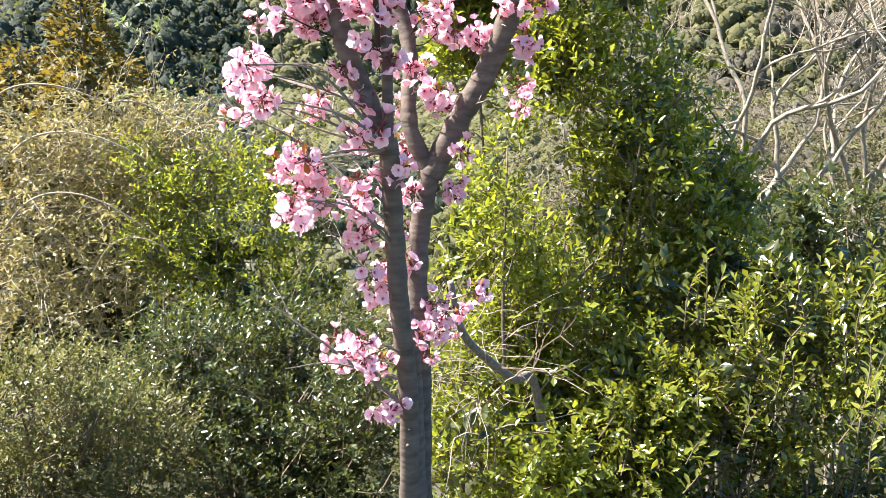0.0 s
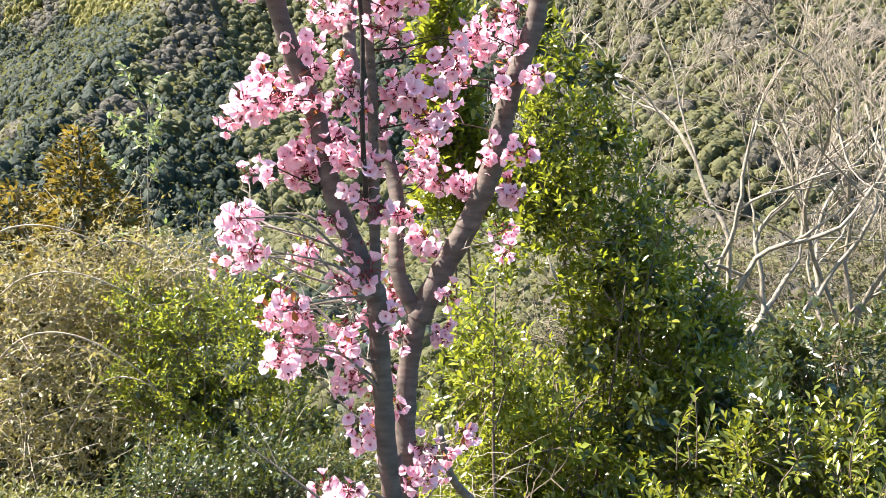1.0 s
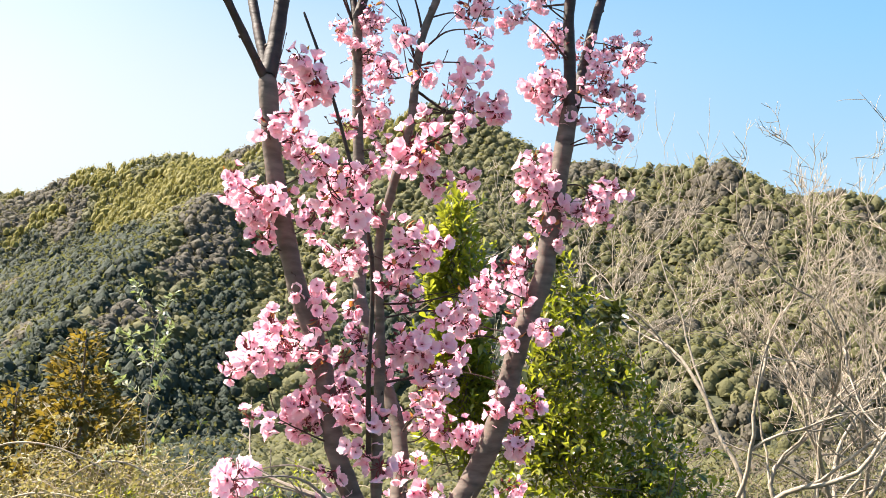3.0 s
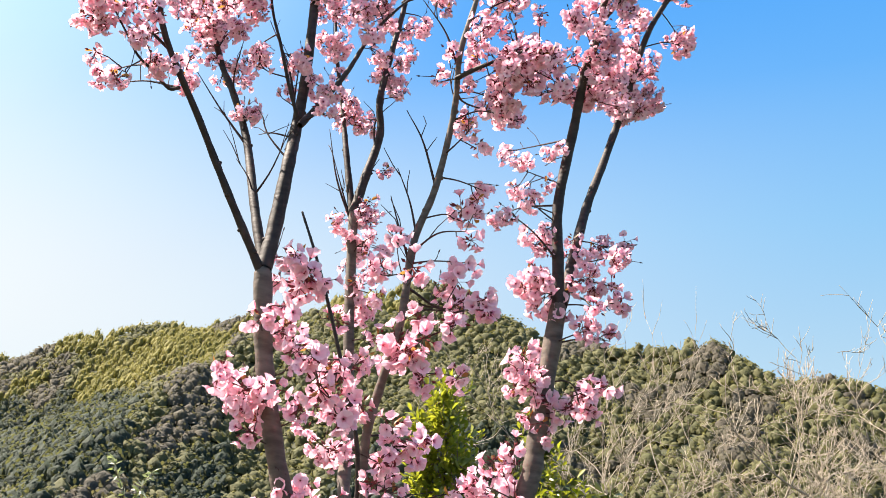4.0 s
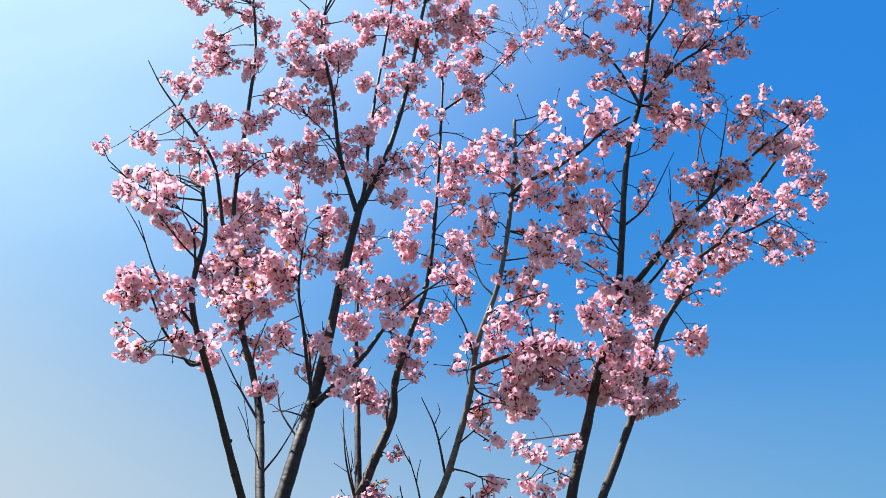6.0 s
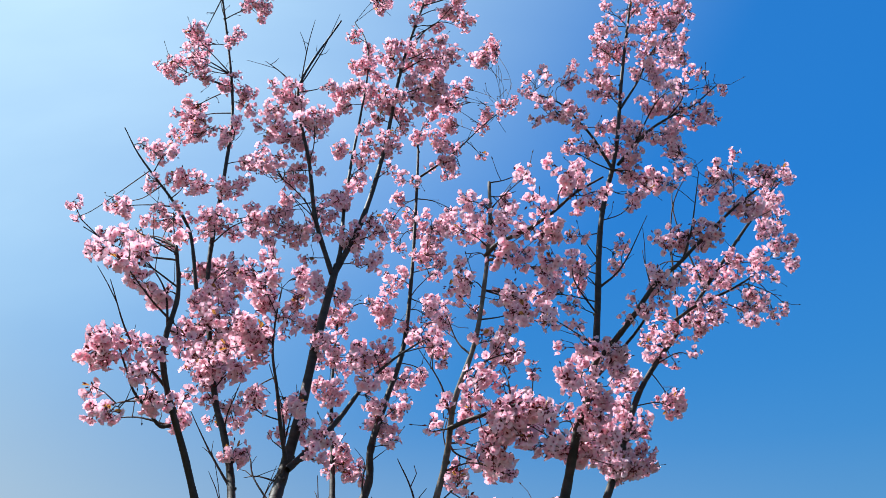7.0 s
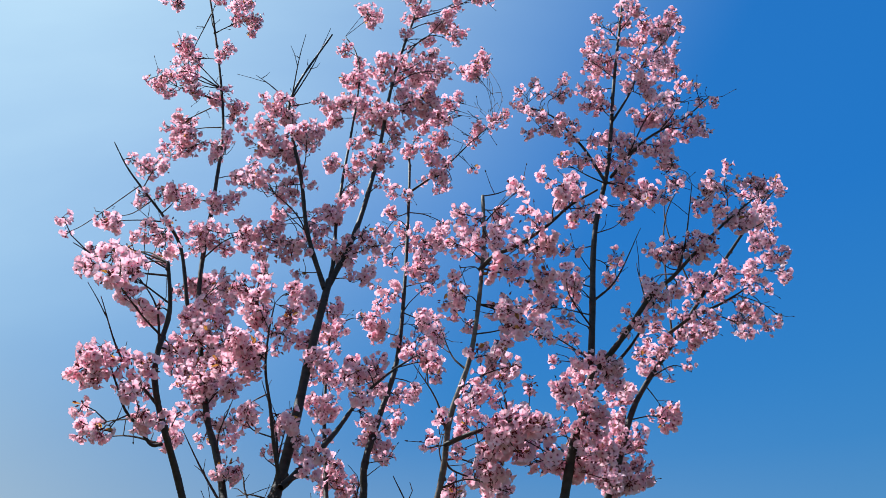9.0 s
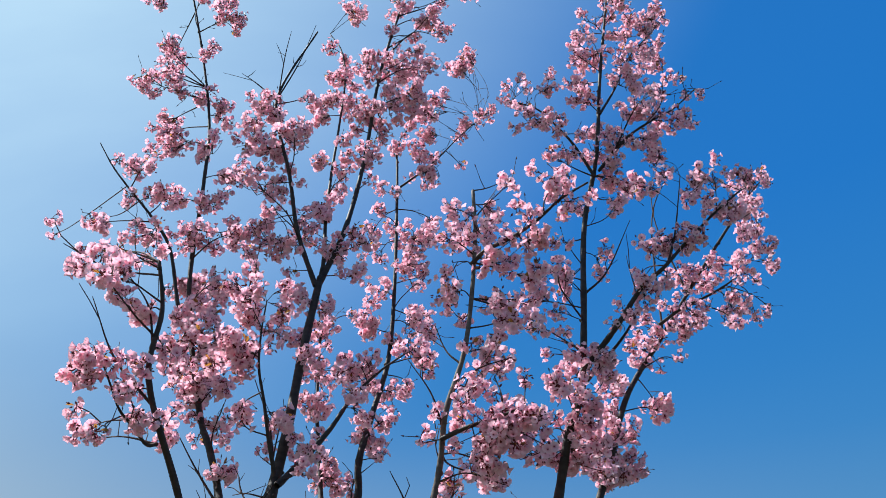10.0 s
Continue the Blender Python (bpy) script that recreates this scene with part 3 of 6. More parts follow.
def thicket(name, seed, lobes, count, material, label, length=(0.5, 1.3), r=0.004, droop=0.5, leaves=0, leaf_material=None, leaf=0.035, foot=None):
    """A tangle of dry climbing stems, with a few leaves on them."""
    rng = np.random.default_rng(seed)
    foot = foot or lobes[0][:2]
    ob = thing(name, (foot[0], foot[1], float(land(foot[0], foot[1])[0])), label, "thicket")
    b, lp, ld = Bag(), [], []
    for i in range(count):
        lo = lobes[rng.integers(len(lobes))]
        p = np.array(lo[:3]) + unit(rng.normal(size=3)) * np.array(lo[3:]) * rng.random() ** 0.4
        d = unit(rng.normal(size=3) * (1, 1, 0.6) + (0, 0, 0.5))
        L, pts = rng.uniform(*length), [p]
        for k in range(7):
            d = unit(d + rng.normal(size=3) * 0.22 - np.array((0, 0, droop * 0.3)))
            pts.append(pts[-1] + d * L / 7)
        tube(b, pts, np.linspace(r, r * 0.4, 8) * rng.uniform(0.5, 1.5), 3)
        for _ in range(leaves):
            lp.append(pts[rng.integers(1, 8)])
            ld.append(unit(rng.normal(size=3)))
    part("tangle", b.mesh("tangle", material), ob, kind="stuff")
    if lp:
        lp, ld = np.array(lp), np.array(ld)
        L = leaf * rng.uniform(0.6, 1.3, len(lp))
        part("foliage", leaves_mesh("foliage", lp, ld, unit(rng.normal(size=(len(lp), 3)) + (0, 0, 1)), L, L * 0.5, leaf_material), ob, kind="stuff")
    return ob


def sapling(seed, foot, top, leaf_material, label, r=0.018, leaves=160, leaf=0.06, crown=0.45, bark_material=None):
    rng = np.random.default_rng(seed)
    fz = float(land(foot[0], foot[1])[0]) - 0.03
    ob = thing("sapling", (foot[0], foot[1], fz), label, "sapling")
    b = Bag()
    p0, p2 = np.array((foot[0], foot[1], fz)), np.array(top)
    line = spline([p0, (p0 + p2) / 2 + rng.normal(size=3) * 0.04, p2], 8)
    tube(b, line, np.linspace(r, 0.003, len(line)), 6)
    at, dr = [], []
    for k in range(16):
        j = rng.integers(int(len(line) * (1 - crown)), len(line))
        e = line[j] + unit(rng.normal(size=3) + (0, 0, 0.8)) * rng.uniform(0.2, 0.5)
        tw = spline([line[j], (line[j] + e) / 2 + rng.normal(size=3) * 0.02, e], 4)
        tube(b, tw, np.linspace(0.005, 0.0015, len(tw)), 4)
        for _ in range(leaves // 16):
            at.append(tw[rng.integers(2, len(tw))])
            dr.append(rng.normal(size=3) + (0, 0, 0.4))
    part("trunk", b.mesh("trunk", bark_material or PALE_BARK, True), ob)
    at, dr = np.array(at), unit(np.array(dr))
    L = leaf * rng.uniform(0.7, 1.2, len(at))
    part("foliage", leaves_mesh("foliage", at, dr, unit(rng.normal(size=(len(at), 3)) + (0, 0, 1)), L, L * 0.42, leaf_material), ob, kind="stuff")
    return ob


def cedar(seed, foot, height, width):
    """A far cedar with rusty winter foliage: a trunk and drooping sprays in tiers."""
    rng = np.random.default_rng(seed)
    fz = float(land(foot[0], foot[1])[0]) - 0.2
    ob = thing("cedar_tree", (foot[0], foot[1], fz), "tall cedar with rusty green winter foliage in the valley", "tree", "cedars in the valley")
    b = Bag()
    line = spline([(foot[0], foot[1], fz), (foot[0] + 0.1, foot[1], fz + height * 0.5), (foot[0], foot[1], fz + height)], 8)
    tube(b, line, np.linspace(0.3, 0.03, len(line)), 8)
    part("trunk", b.mesh("trunk", BROWN_BARK, True), ob)
    n = 6500
    h = 1 - rng.random(n) ** 0.62 * 0.86
    a = rng.uniform(0, 6.283, n)
    lumpy = 1 + 0.35 * np.sin(a * 3 + h * 19 + seed) * np.cos(h * 31)
    rad = width * (1.03 - h) ** 0.62 * lumpy * (0.45 + 0.55 * rng.random(n) ** 0.5)
    at = np.stack([foot[0] + rad * np.cos(a), foot[1] + rad * np.sin(a), fz + height * h], -1)
    d = np.stack([np.cos(a), np.sin(a), 0.35 + 0.5 * rng.normal(size=n)], -1) + rng.normal(size=(n, 3)) * 0.4
    L = rng.uniform(0.4, 1.0, n) * (0.6 + 0.5 * (1 - h))
    part("crown", leaves_mesh("crown", at, d, unit(rng.normal(size=(n, 3)) * 0.5 + (0, 0, 1)), L, L * 0.55, NEEDLE), ob, kind="stuff")
    return ob


def clumps(seed, n, low, high, w0, w1, x0, x1, y, size):
    """Boughs of an open shrub: rounded masses of leaves strewn between a wide foot and a narrow top."""
    rng = np.random.default_rng(seed)
    out = []
    for i in range(n):
        u = (i + rng.random()) / n
        z, w, x = low + (high - low) * u, w0 + (w1 - w0) * u ** 1.3, x0 + (x1 - x0) * u
        a, s = rng.uniform(0, 6.283), size * rng.uniform(0.6, 1.25) * (1 - 0.4 * u)
        d = w * rng.random() ** 0.5
        out.append((x + d * math.cos(a), y + 0.6 * d * math.sin(a), z, s, s, s * rng.uniform(0.8, 1.3)))
    return out


# far trees in the valley
for i, (a, r, h, w) in enumerate(((-21.2, 55, 19.6, 4.6), (-24.6, 58, 16.4, 5.0), (-27.5, 54, 16.0, 4.6), (-19.0, 60, 15.6, 4.2), (-23.0, 50, 13.0, 4.2), (-25.9, 48, 12.4, 4.0))):
    cedar(i + 3, at_angle(a, r, 0)[:2], h, w)

# broad-leaved evergreens beside the cherry tree
shrub("evergreen_shrub", 1, (0.75, 4.2), clumps(41, 38, -0.25, 2.08, 1.02, 0.22, 0.98, 0.66, 4.2, 0.21),
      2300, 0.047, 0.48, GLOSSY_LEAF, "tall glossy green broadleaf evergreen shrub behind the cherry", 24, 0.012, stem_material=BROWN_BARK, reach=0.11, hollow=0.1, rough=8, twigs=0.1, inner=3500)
shrub("evergreen_shrub", 2, (0.25, 3.8), [(0.24, 3.9, 0.85, 0.20, 0.3, 0.35), (0.20, 3.8, 0.0, 0.40, 0.35, 0.4), (0.40, 3.8, 0.40, 0.35, 0.35, 0.4), (0.15, 3.8, -0.35, 0.55, 0.35, 0.35), (0.55, 4.0, -0.4, 0.5, 0.35, 0.35), (0.70, 3.65, -0.1, 0.35, 0.3, 0.35), (0.9, 3.6, -0.45, 0.42, 0.3, 0.32), (0.32, 3.35, -0.15, 0.34, 0.24, 0.30), (0.62, 3.3, -0.35, 0.40, 0.25, 0.30), (0.15, 3.3, -0.45, 0.40, 0.25, 0.25)],
      2100, 0.046, 0.48, YELLOW_LEAF, "sunlit yellow green evergreen shrub at the foot of the bank", 5, reach=0.1, hollow=0.35, inner=1400)
BIG_LEAF = shrub("evergreen_shrub", 3, (1.25, 3.3), clumps(43, 30, -0.6, 0.62, 0.70, 0.50, 1.2, 1.45, 3.5, 0.22),
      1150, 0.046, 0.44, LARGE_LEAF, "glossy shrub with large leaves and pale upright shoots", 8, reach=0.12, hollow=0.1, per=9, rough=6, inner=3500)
# the shadow on this shrub is put into its dark leaf colour
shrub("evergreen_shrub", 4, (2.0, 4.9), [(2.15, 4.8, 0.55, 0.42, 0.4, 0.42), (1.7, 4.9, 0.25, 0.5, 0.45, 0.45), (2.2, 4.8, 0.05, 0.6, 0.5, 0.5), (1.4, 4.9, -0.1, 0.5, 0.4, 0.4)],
      1300, 0.049, 0.44, DARK_LEAF, "evergreen shrub under the leafless tree, its shade put into dark leaf colour", 6, reach=0.12, hollow=0.3, inner=3000)
shrub("young_evergreen_tree", 5, (0.10, 4.5), [(0.055, 4.4, 2.36, 0.09, 0.09, 0.24), (0.08, 4.4, 1.98, 0.15, 0.15, 0.36), (0.11, 4.4, 1.45, 0.20, 0.18, 0.4)],
      800, 0.052, 0.42, YELLOW_LEAF, "slender young evergreen with upright yellow green shoots", 2, upward=1.2, reach=0.1, category="tree", rough=4)
# left of the cherry
shrub("dark_shrub", 6, (-1.2, 5.0), [(-1.35, 4.9, -0.30, 0.70, 0.5, 0.48), (-0.75, 4.95, -0.25, 0.45, 0.45, 0.45), (-1.0, 5.0, -0.75, 0.85, 0.5, 0.45), (-1.8, 4.9, -0.7, 0.5, 0.5, 0.45), (-0.45, 4.4, -0.6, 0.5, 0.4, 0.4), (-1.1, 4.5, -0.95, 0.8, 0.4, 0.35)],
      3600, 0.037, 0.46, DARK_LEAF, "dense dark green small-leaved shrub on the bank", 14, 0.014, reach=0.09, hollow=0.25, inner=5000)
shrub("yellow_green_shrub", 7, (-1.7, 6.9), [(-1.75, 6.8, 0.42, 0.65, 0.5, 0.45), (-1.15, 6.7, 0.25, 0.5, 0.5, 0.5), (-2.0, 6.6, -0.15, 0.6, 0.5, 0.45), (-1.3, 6.4, -0.4, 0.6, 0.4, 0.4)],
      1500, 0.049, 0.44, YELLOW_LEAF, "yellow green leafy shrub in full sun", 7, reach=0.12, hollow=0.3, inner=2500)
shrub("grey_green_shrub", 8, (-1.95, 4.3), [(-2.0, 4.2, -0.30, 0.45, 0.4, 0.45), (-1.6, 4.3, -0.65, 0.5, 0.4, 0.4), (-2.1, 4.2, -0.8, 0.5, 0.4, 0.4)],
      2200, 0.032, 0.45, GREY_LEAF, "greyish green small-leaved shrub on the bank", 6, reach=0.09, hollow=0.3)
shrub("undergrowth", 16, (0.0, 5.6), [(-2.6, 5.6, -0.9, 1.0, 0.6, 0.4), (-1.2, 5.8, -0.8, 1.0, 0.6, 0.45), (0.1, 5.6, -0.6, 0.9, 0.6, 0.5), (1.2, 5.6, -0.5, 0.9, 0.6, 0.5), (2.4, 5.7, -0.5, 0.9, 0.6, 0.5), (0.2, 6.2, 0.0, 0.6, 0.5, 0.5)],
      2000, 0.049, 0.42, GREY_LEAF, "mixed low green undergrowth covering the bank", 6, reach=0.14, hollow=0.2, category="undergrowth")
thicket("dry_thicket", 9, [(-3.0, 7.2, 0.45, 0.9, 0.7, 0.60), (-2.3, 7.4, 0.55, 0.6, 0.6, 0.5), (-2.9, 6.6, -0.3, 1.0, 0.7, 0.6)], 1300, DRY_STEM,
        "tangled thicket of dry brown climbing stems", (0.3, 0.9), 0.0028, leaves=16, leaf_material=DRY_LEAF, leaf=0.045, foot=(-2.7, 7.0))
thicket("brush_thicket", 19, [(2.4, 9.6, -0.2, 0.9, 0.7, 1.0), (3.4, 9.8, 0.0, 0.9, 0.7, 1.0), (4.4, 9.8, 0.1, 0.9, 0.7, 1.0), (5.4, 10.0, 0.0, 0.9, 0.7, 1.0), (1.4, 9.8, -0.5, 0.9, 0.7, 0.9), (3.0, 9.0, -1.0, 1.6, 0.7, 0.8)], 1500, BROWN_BARK,
        "grey brown leafless brushwood behind the pale trees", (0.4, 1.1), 0.0035, droop=0.1, leaves=12, leaf_material=BRUSH_LEAF, leaf=0.05, foot=(3.4, 9.8))
thicket("dead_twigs", 10, [(0.12, 3.0, 0.30, 0.18, 0.25, 0.25), (-0.35, 3.4, 0.9, 0.3, 0.3, 0.5)], 130, DRY_STEM, "loose tangle of dead grey twigs round the cherry trunk", (0.15, 0.45), 0.0016)
for i, (x, y, z, dx, h) in enumerate(((-2.9, 6.3, 0.35, 0.9, 0.22), (-3.0, 6.6, 0.75, 1.0, 0.2), (-2.4, 6.4, 0.0, 0.7, 0.25), (-3.2, 6.8, 1.1, 0.8, 0.12), (-2.2, 6.9, 0.95, -0.7, 0.2))):
    cane = thing("dry_cane", (x, y, z - 0.1), "pale dry cane arching over the thicket", "cane", "canes over the thicket")
    b = Bag()
    line = spline([(x - dx * 0.4, y + 0.1, z - h * 1.6), (x, y, z), (x + dx * 0.45, y - 0.05, z + h * 0.15), (x + dx * 0.9, y, z - h), (x + dx * 1.05, y + 0.05, z - h * 1.9)], 6)
    tube(b, line, np.linspace(0.009, 0.004, len(line)), 6)
    part("stem", b.mesh("stem", DRY_STEM, True), cane)
    for k in range(5):
        q = line[4 + 4 * k]
        b = Bag()
        tube(b, [q, q + np.array((0.05 * dx, 0.02, -0.06 - 0.02 * k)), q + np.array((0.09 * dx, 0.05, -0.16))], [0.003, 0.0025, 0.0015], 4)
        part("side_stem", b.mesh("side_stem", DRY_STEM), cane)
sapling(12, (-2.65, 8.0), at_angle(-17.3, 8.4, 3.8), PALE_LEAF, "thin sapling with pale shiny leaves", leaves=560, leaf=0.075, crown=0.3)
sapling(13, (-2.0, 8.1), at_angle(-14.6, 8.3, -2.5), YELLOW_LEAF, "thin pale-stemmed sapling among the shrubs", leaves=90)
leafless_tree(14, (1.95, 5.9), [(-0.45, 0.1, 1, 2.2, 0.2), (-0.15, -0.1, 1, 2.5, 0.4), (0.12, 0.2, 1, 2.4, 0.3), (0.45, 0, 1.0, 2.5, 0.2), (0.9, 0.1, 0.9, 2.5, 0.1), (-0.7, 0.2, 1.0, 2.0, 0.3), (1.1, -0.1, 0.6, 2.3, 0.0), (0.65, 0.2, 1.0, 2.4, 0.3)],
              "pale grey leafless tree with many crooked stems", 0.021, 4)
leafless_tree(15, (2.9, 6.2), [(-0.25, 0.1, 1, 2.4, 0.1), (0.2, 0.1, 1.0, 2.4, 0.3), (0.0, -0.2, 1, 2.3, 0.3), (-0.8, 0.1, 0.8, 2.1, 0.1), (-0.45, -0.1, 1.0, 2.2, 0.4)], "pale grey leafless tree with many crooked stems", 0.020, 4)
leafless_tree(17, (1.2, 6.4), [(-0.15, 0.1, 1, 1.9, 0.4), (0.2, 0.1, 1, 2.0, 0.5), (-0.4, 0.1, 1.0, 1.6, 0.4), (0.35, 0.0, 1.0, 1.8, 0.4)], "thin pale leafless tree behind the evergreen shrub", 0.012, 3)


def sprigs(ob, seed, spots, leaf, material):
    """Nearest shoots of a shrub, each leaf a piece of its own on a pale stalk."""
    rng = np.random.default_rng(seed)
    one = leaves_mesh("leaf", np.zeros((1, 3)), np.array([(1.0, 0, 0)]), np.array([(0, 0, 1.0)]), np.array([1.0]), np.array([0.38]), material, True)
    for (x, y, z, dx, dy, dz, length) in spots:
        b = Bag()
        d = unit(np.array((dx, dy, dz)))
        line = spline([(x, y, z), np.array((x, y, z)) + d * length * 0.5 + rng.normal(size=3) * 0.01, np.array((x, y, z)) + d * length], 5)
        tube(b, line, np.linspace(0.0032, 0.0014, len(line)), 5)
        part("shoot", b.mesh("shoot", BROWN_BARK, True), ob)
        for k in range(11):
            at = line[min(len(line) - 1, 1 + k * (len(line) - 1) // 11)]
            side = unit(np.cross(d, rng.normal(size=3)))
            aim = unit(side * 0.8 + d * (0.4 + 0.06 * k))
            up = unit(d + rng.normal(size=3) * 0.2)
            across = unit(np.cross(up, aim))
            m = Matrix((aim, across, np.cross(aim, across))).transposed().to_4x4()
            s = leaf * rng.uniform(0.7, 1.2)
            o = new("leaf", one)
            o.parent, o.matrix_parent_inverse = ob, Matrix.Translation(-ob.location)
            o.matrix_basis = Matrix.Translation(at) @ m @ Matrix.Diagonal((s, s, s, 1))


rs = np.random.default_rng(31)
sprigs(BIG_LEAF, 32, [(rs.uniform(0.85, 1.8), rs.uniform(2.95, 3.15), rs.uniform(-0.15, 0.5), rs.uniform(-0.3, 0.5), rs.uniform(-0.4, 0.1), 1.0, rs.uniform(0.14, 0.26)) for _ in range(26)], 0.048, LARGE_LEAF)

# ---- the cherry tree ----


NEAR_PETAL = ((0.08, 0.05, 0.0), (0.42, 0.36, 0.26), (0.78, 0.45, 0.46), (1.0, 0.24, 0.52))
FAR_PETAL = ((0.08, 0.05, 0.0), (0.66, 0.45, 0.42), (1.0, 0.30, 0.52))


def petal_flower(rng, verts, faces, slots, uvs, centre, axis, size, rows):
    """One open flower: five notched cupped petals, a dark red calyx and its stalk end."""
    axis = unit(axis)
    side = unit(np.cross(axis, rng.normal(size=3)))
    other = np.cross(axis, side)
    cup = rng.uniform(0.5, 1.35)
    for k in range(5):
        a = k * 2 * math.pi / 5 + rng.uniform(-0.12, 0.12)
        out = side * math.cos(a) + other * math.sin(a)
        tan = -side * math.sin(a) + other * math.cos(a)
        n0 = len(verts)
        w = rng.uniform(0.9, 1.1)
        droop = rng.uniform(-0.15, 0.25)
        ruffle = rng.uniform(-0.07, 0.07, 3)
        for u, half, h in rows:
            for s in (-1, 0, 1):
                q = u - (0.07 if s == 0 and u == 1.0 else 0) + (ruffle[s + 1] if u > 0.7 else 0)
                lift = (h * cup + droop * u * u) + (0.05 if s else 0) * half * 4
                verts.append(centre + size * (out * q * (1 - 0.25 * cup) + tan * s * half * w + axis * lift))
                uvs.append((u, 0.5 + 0.5 * s))
        for i in range(len(rows) - 1):
            for j in range(2):
                q = n0 + i * 3 + j
                faces.append((q, q + 1, q + 4, q + 3))
                slots.append(0)
    n0 = len(verts)
    for i in range(4):
        a = i * math.pi / 2
        verts.append(centre + size * 0.13 * (side * math.cos(a) + other * math.sin(a)) + axis * size * 0.05)
        uvs.append((0, 0))
    verts.append(centre - axis * size * 0.45)
    uvs.append((0, 0))
    for i in range(4):
        faces.append((n0 + (i + 1) % 4, n0 + i, n0 + 4))
        slots.append(1)
    faces.append((n0, n0 + 1, n0 + 2, n0 + 3))
    slots.append(1)
    return centre - axis * size * 0.4


def cluster_mesh(seed, flowers, leaves, rows=NEAR_PETAL):
    """A hanging umbel of flowers round one spur, with bronze young leaves on some."""
    rng = np.random.default_rng(seed)
    verts, faces, slots, uvs = [], [], [], []
    for i in range(flowers):
        d = unit(rng.normal(size=3) + np.array((0, 0, -0.3)))
        size = rng.uniform(0.0180, 0.0250)
        c = d * rng.uniform(0.016, 0.040)
        end = petal_flower(rng, verts, faces, slots, uvs, c, unit(d + rng.normal(size=3) * 0.45 + np.array((0, 0, -0.15))), size, rows)
        b = Bag()
        tube(b, [np.zeros(3), end], [0.0009, 0.0011], 3)
        n0 = len(verts)
        verts += list(b.v[0])
        uvs += [(0, 0)] * len(b.v[0])
        faces += [tuple(q + n0 for q in f) for f in b.f]
        slots += [1] * len(b.f)
    for i in range(5):      # closed dark buds
        d = unit(rng.normal(size=3))
        s = unit(np.cross(d, rng.normal(size=3)))
        o, c, n0 = np.cross(d, s), d * rng.uniform(0.012, 0.034), len(verts)
        verts += [c - d * 0.007, c + s * 0.004, c + o * 0.004, c - s * 0.004, c - o * 0.004, c + d * 0.010]
        uvs += [(0, 0)] * 6
        for k in range(4):
            faces += [(n0, n0 + 1 + (k + 1) % 4, n0 + 1 + k), (n0 + 5, n0 + 1 + k, n0 + 1 + (k + 1) % 4)]
            slots += [1, 1]
    for i in range(leaves):
        d = unit(rng.normal(size=3) + np.array((0, 0, 0.8)))
        s = unit(np.cross(d, rng.normal(size=3)))
        L, n0 = rng.uniform(0.018, 0.034), len(verts)
        for p in LEAF:
            verts.append(d * (0.008 + p[0] * L) + s * p[1] * L * 0.5 + np.cross(d, s) * p[2] * L)
            uvs.append((0, 0))
        for f in LEAF_FACES.tolist():
            faces.append(tuple(n0 + q for q in f))
            slots.append(2)
    return mesh_of("umbel", verts, faces, [PETAL, CALYX, YOUNG_LEAF], slots, uvs)


CLUSTERS = [cluster_mesh(100 + i, 7 + i % 3, (1, 0, 2, 0, 1)[i % 5]) for i in range(12)]
HIGH_CLUSTERS = [cluster_mesh(200 + i, 7 + i % 3, (1, 0, 2, 0, 1)[i % 5], FAR_PETAL) for i in range(14)]
tree_rng = np.random.default_rng(5)
cherry = thing("cherry_tree", (-0.08, 2.48, -0.05), "young cherry tree in full pink blossom with grey-brown stems", "tree")


def limb(tree, r0, r1, *points, name="limb"):
    """A limb of the tree, rounded off at its end; bark colour holds sunlight low, shade high."""
    line = spline(points, 7)
    n = len(line)
    r = np.linspace(r0, r1, n) * (1 + 0.05 * np.sin(np.arange(n) * 1.9) + tree_rng.uniform(-0.03, 0.03, n))
    b, tip = Bag(), unit(line[-1] - line[-2])
    tube(b, np.vstack([line, line[-1] + tip * r1 * 0.5, line[-1] + tip * r1 * 0.8]), [*r, r1 * 0.75, r1 * 0.2], 10)
    for _ in range(int(n * 0.2) if r0 > 0.012 else 0):      # knots and scars of old spurs
        k = tree_rng.integers(2, n - 1)
        d = unit(np.cross(line[k] - line[k - 1], tree_rng.normal(size=3)))
        tube(b, [line[k] + d * r[k] * 0.7, line[k] + d * (r[k] + 0.001), line[k] + d * (r[k] + 0.004) + (0, 0, 0.002)], [0.008, 0.006, 0.002], 6)
    ob = part(name, b.mesh(name, LIT_STEM_BARK if line[0][2] < 1.3 else SHADED_LIMB_BARK, True), tree)
    return ob, line, r


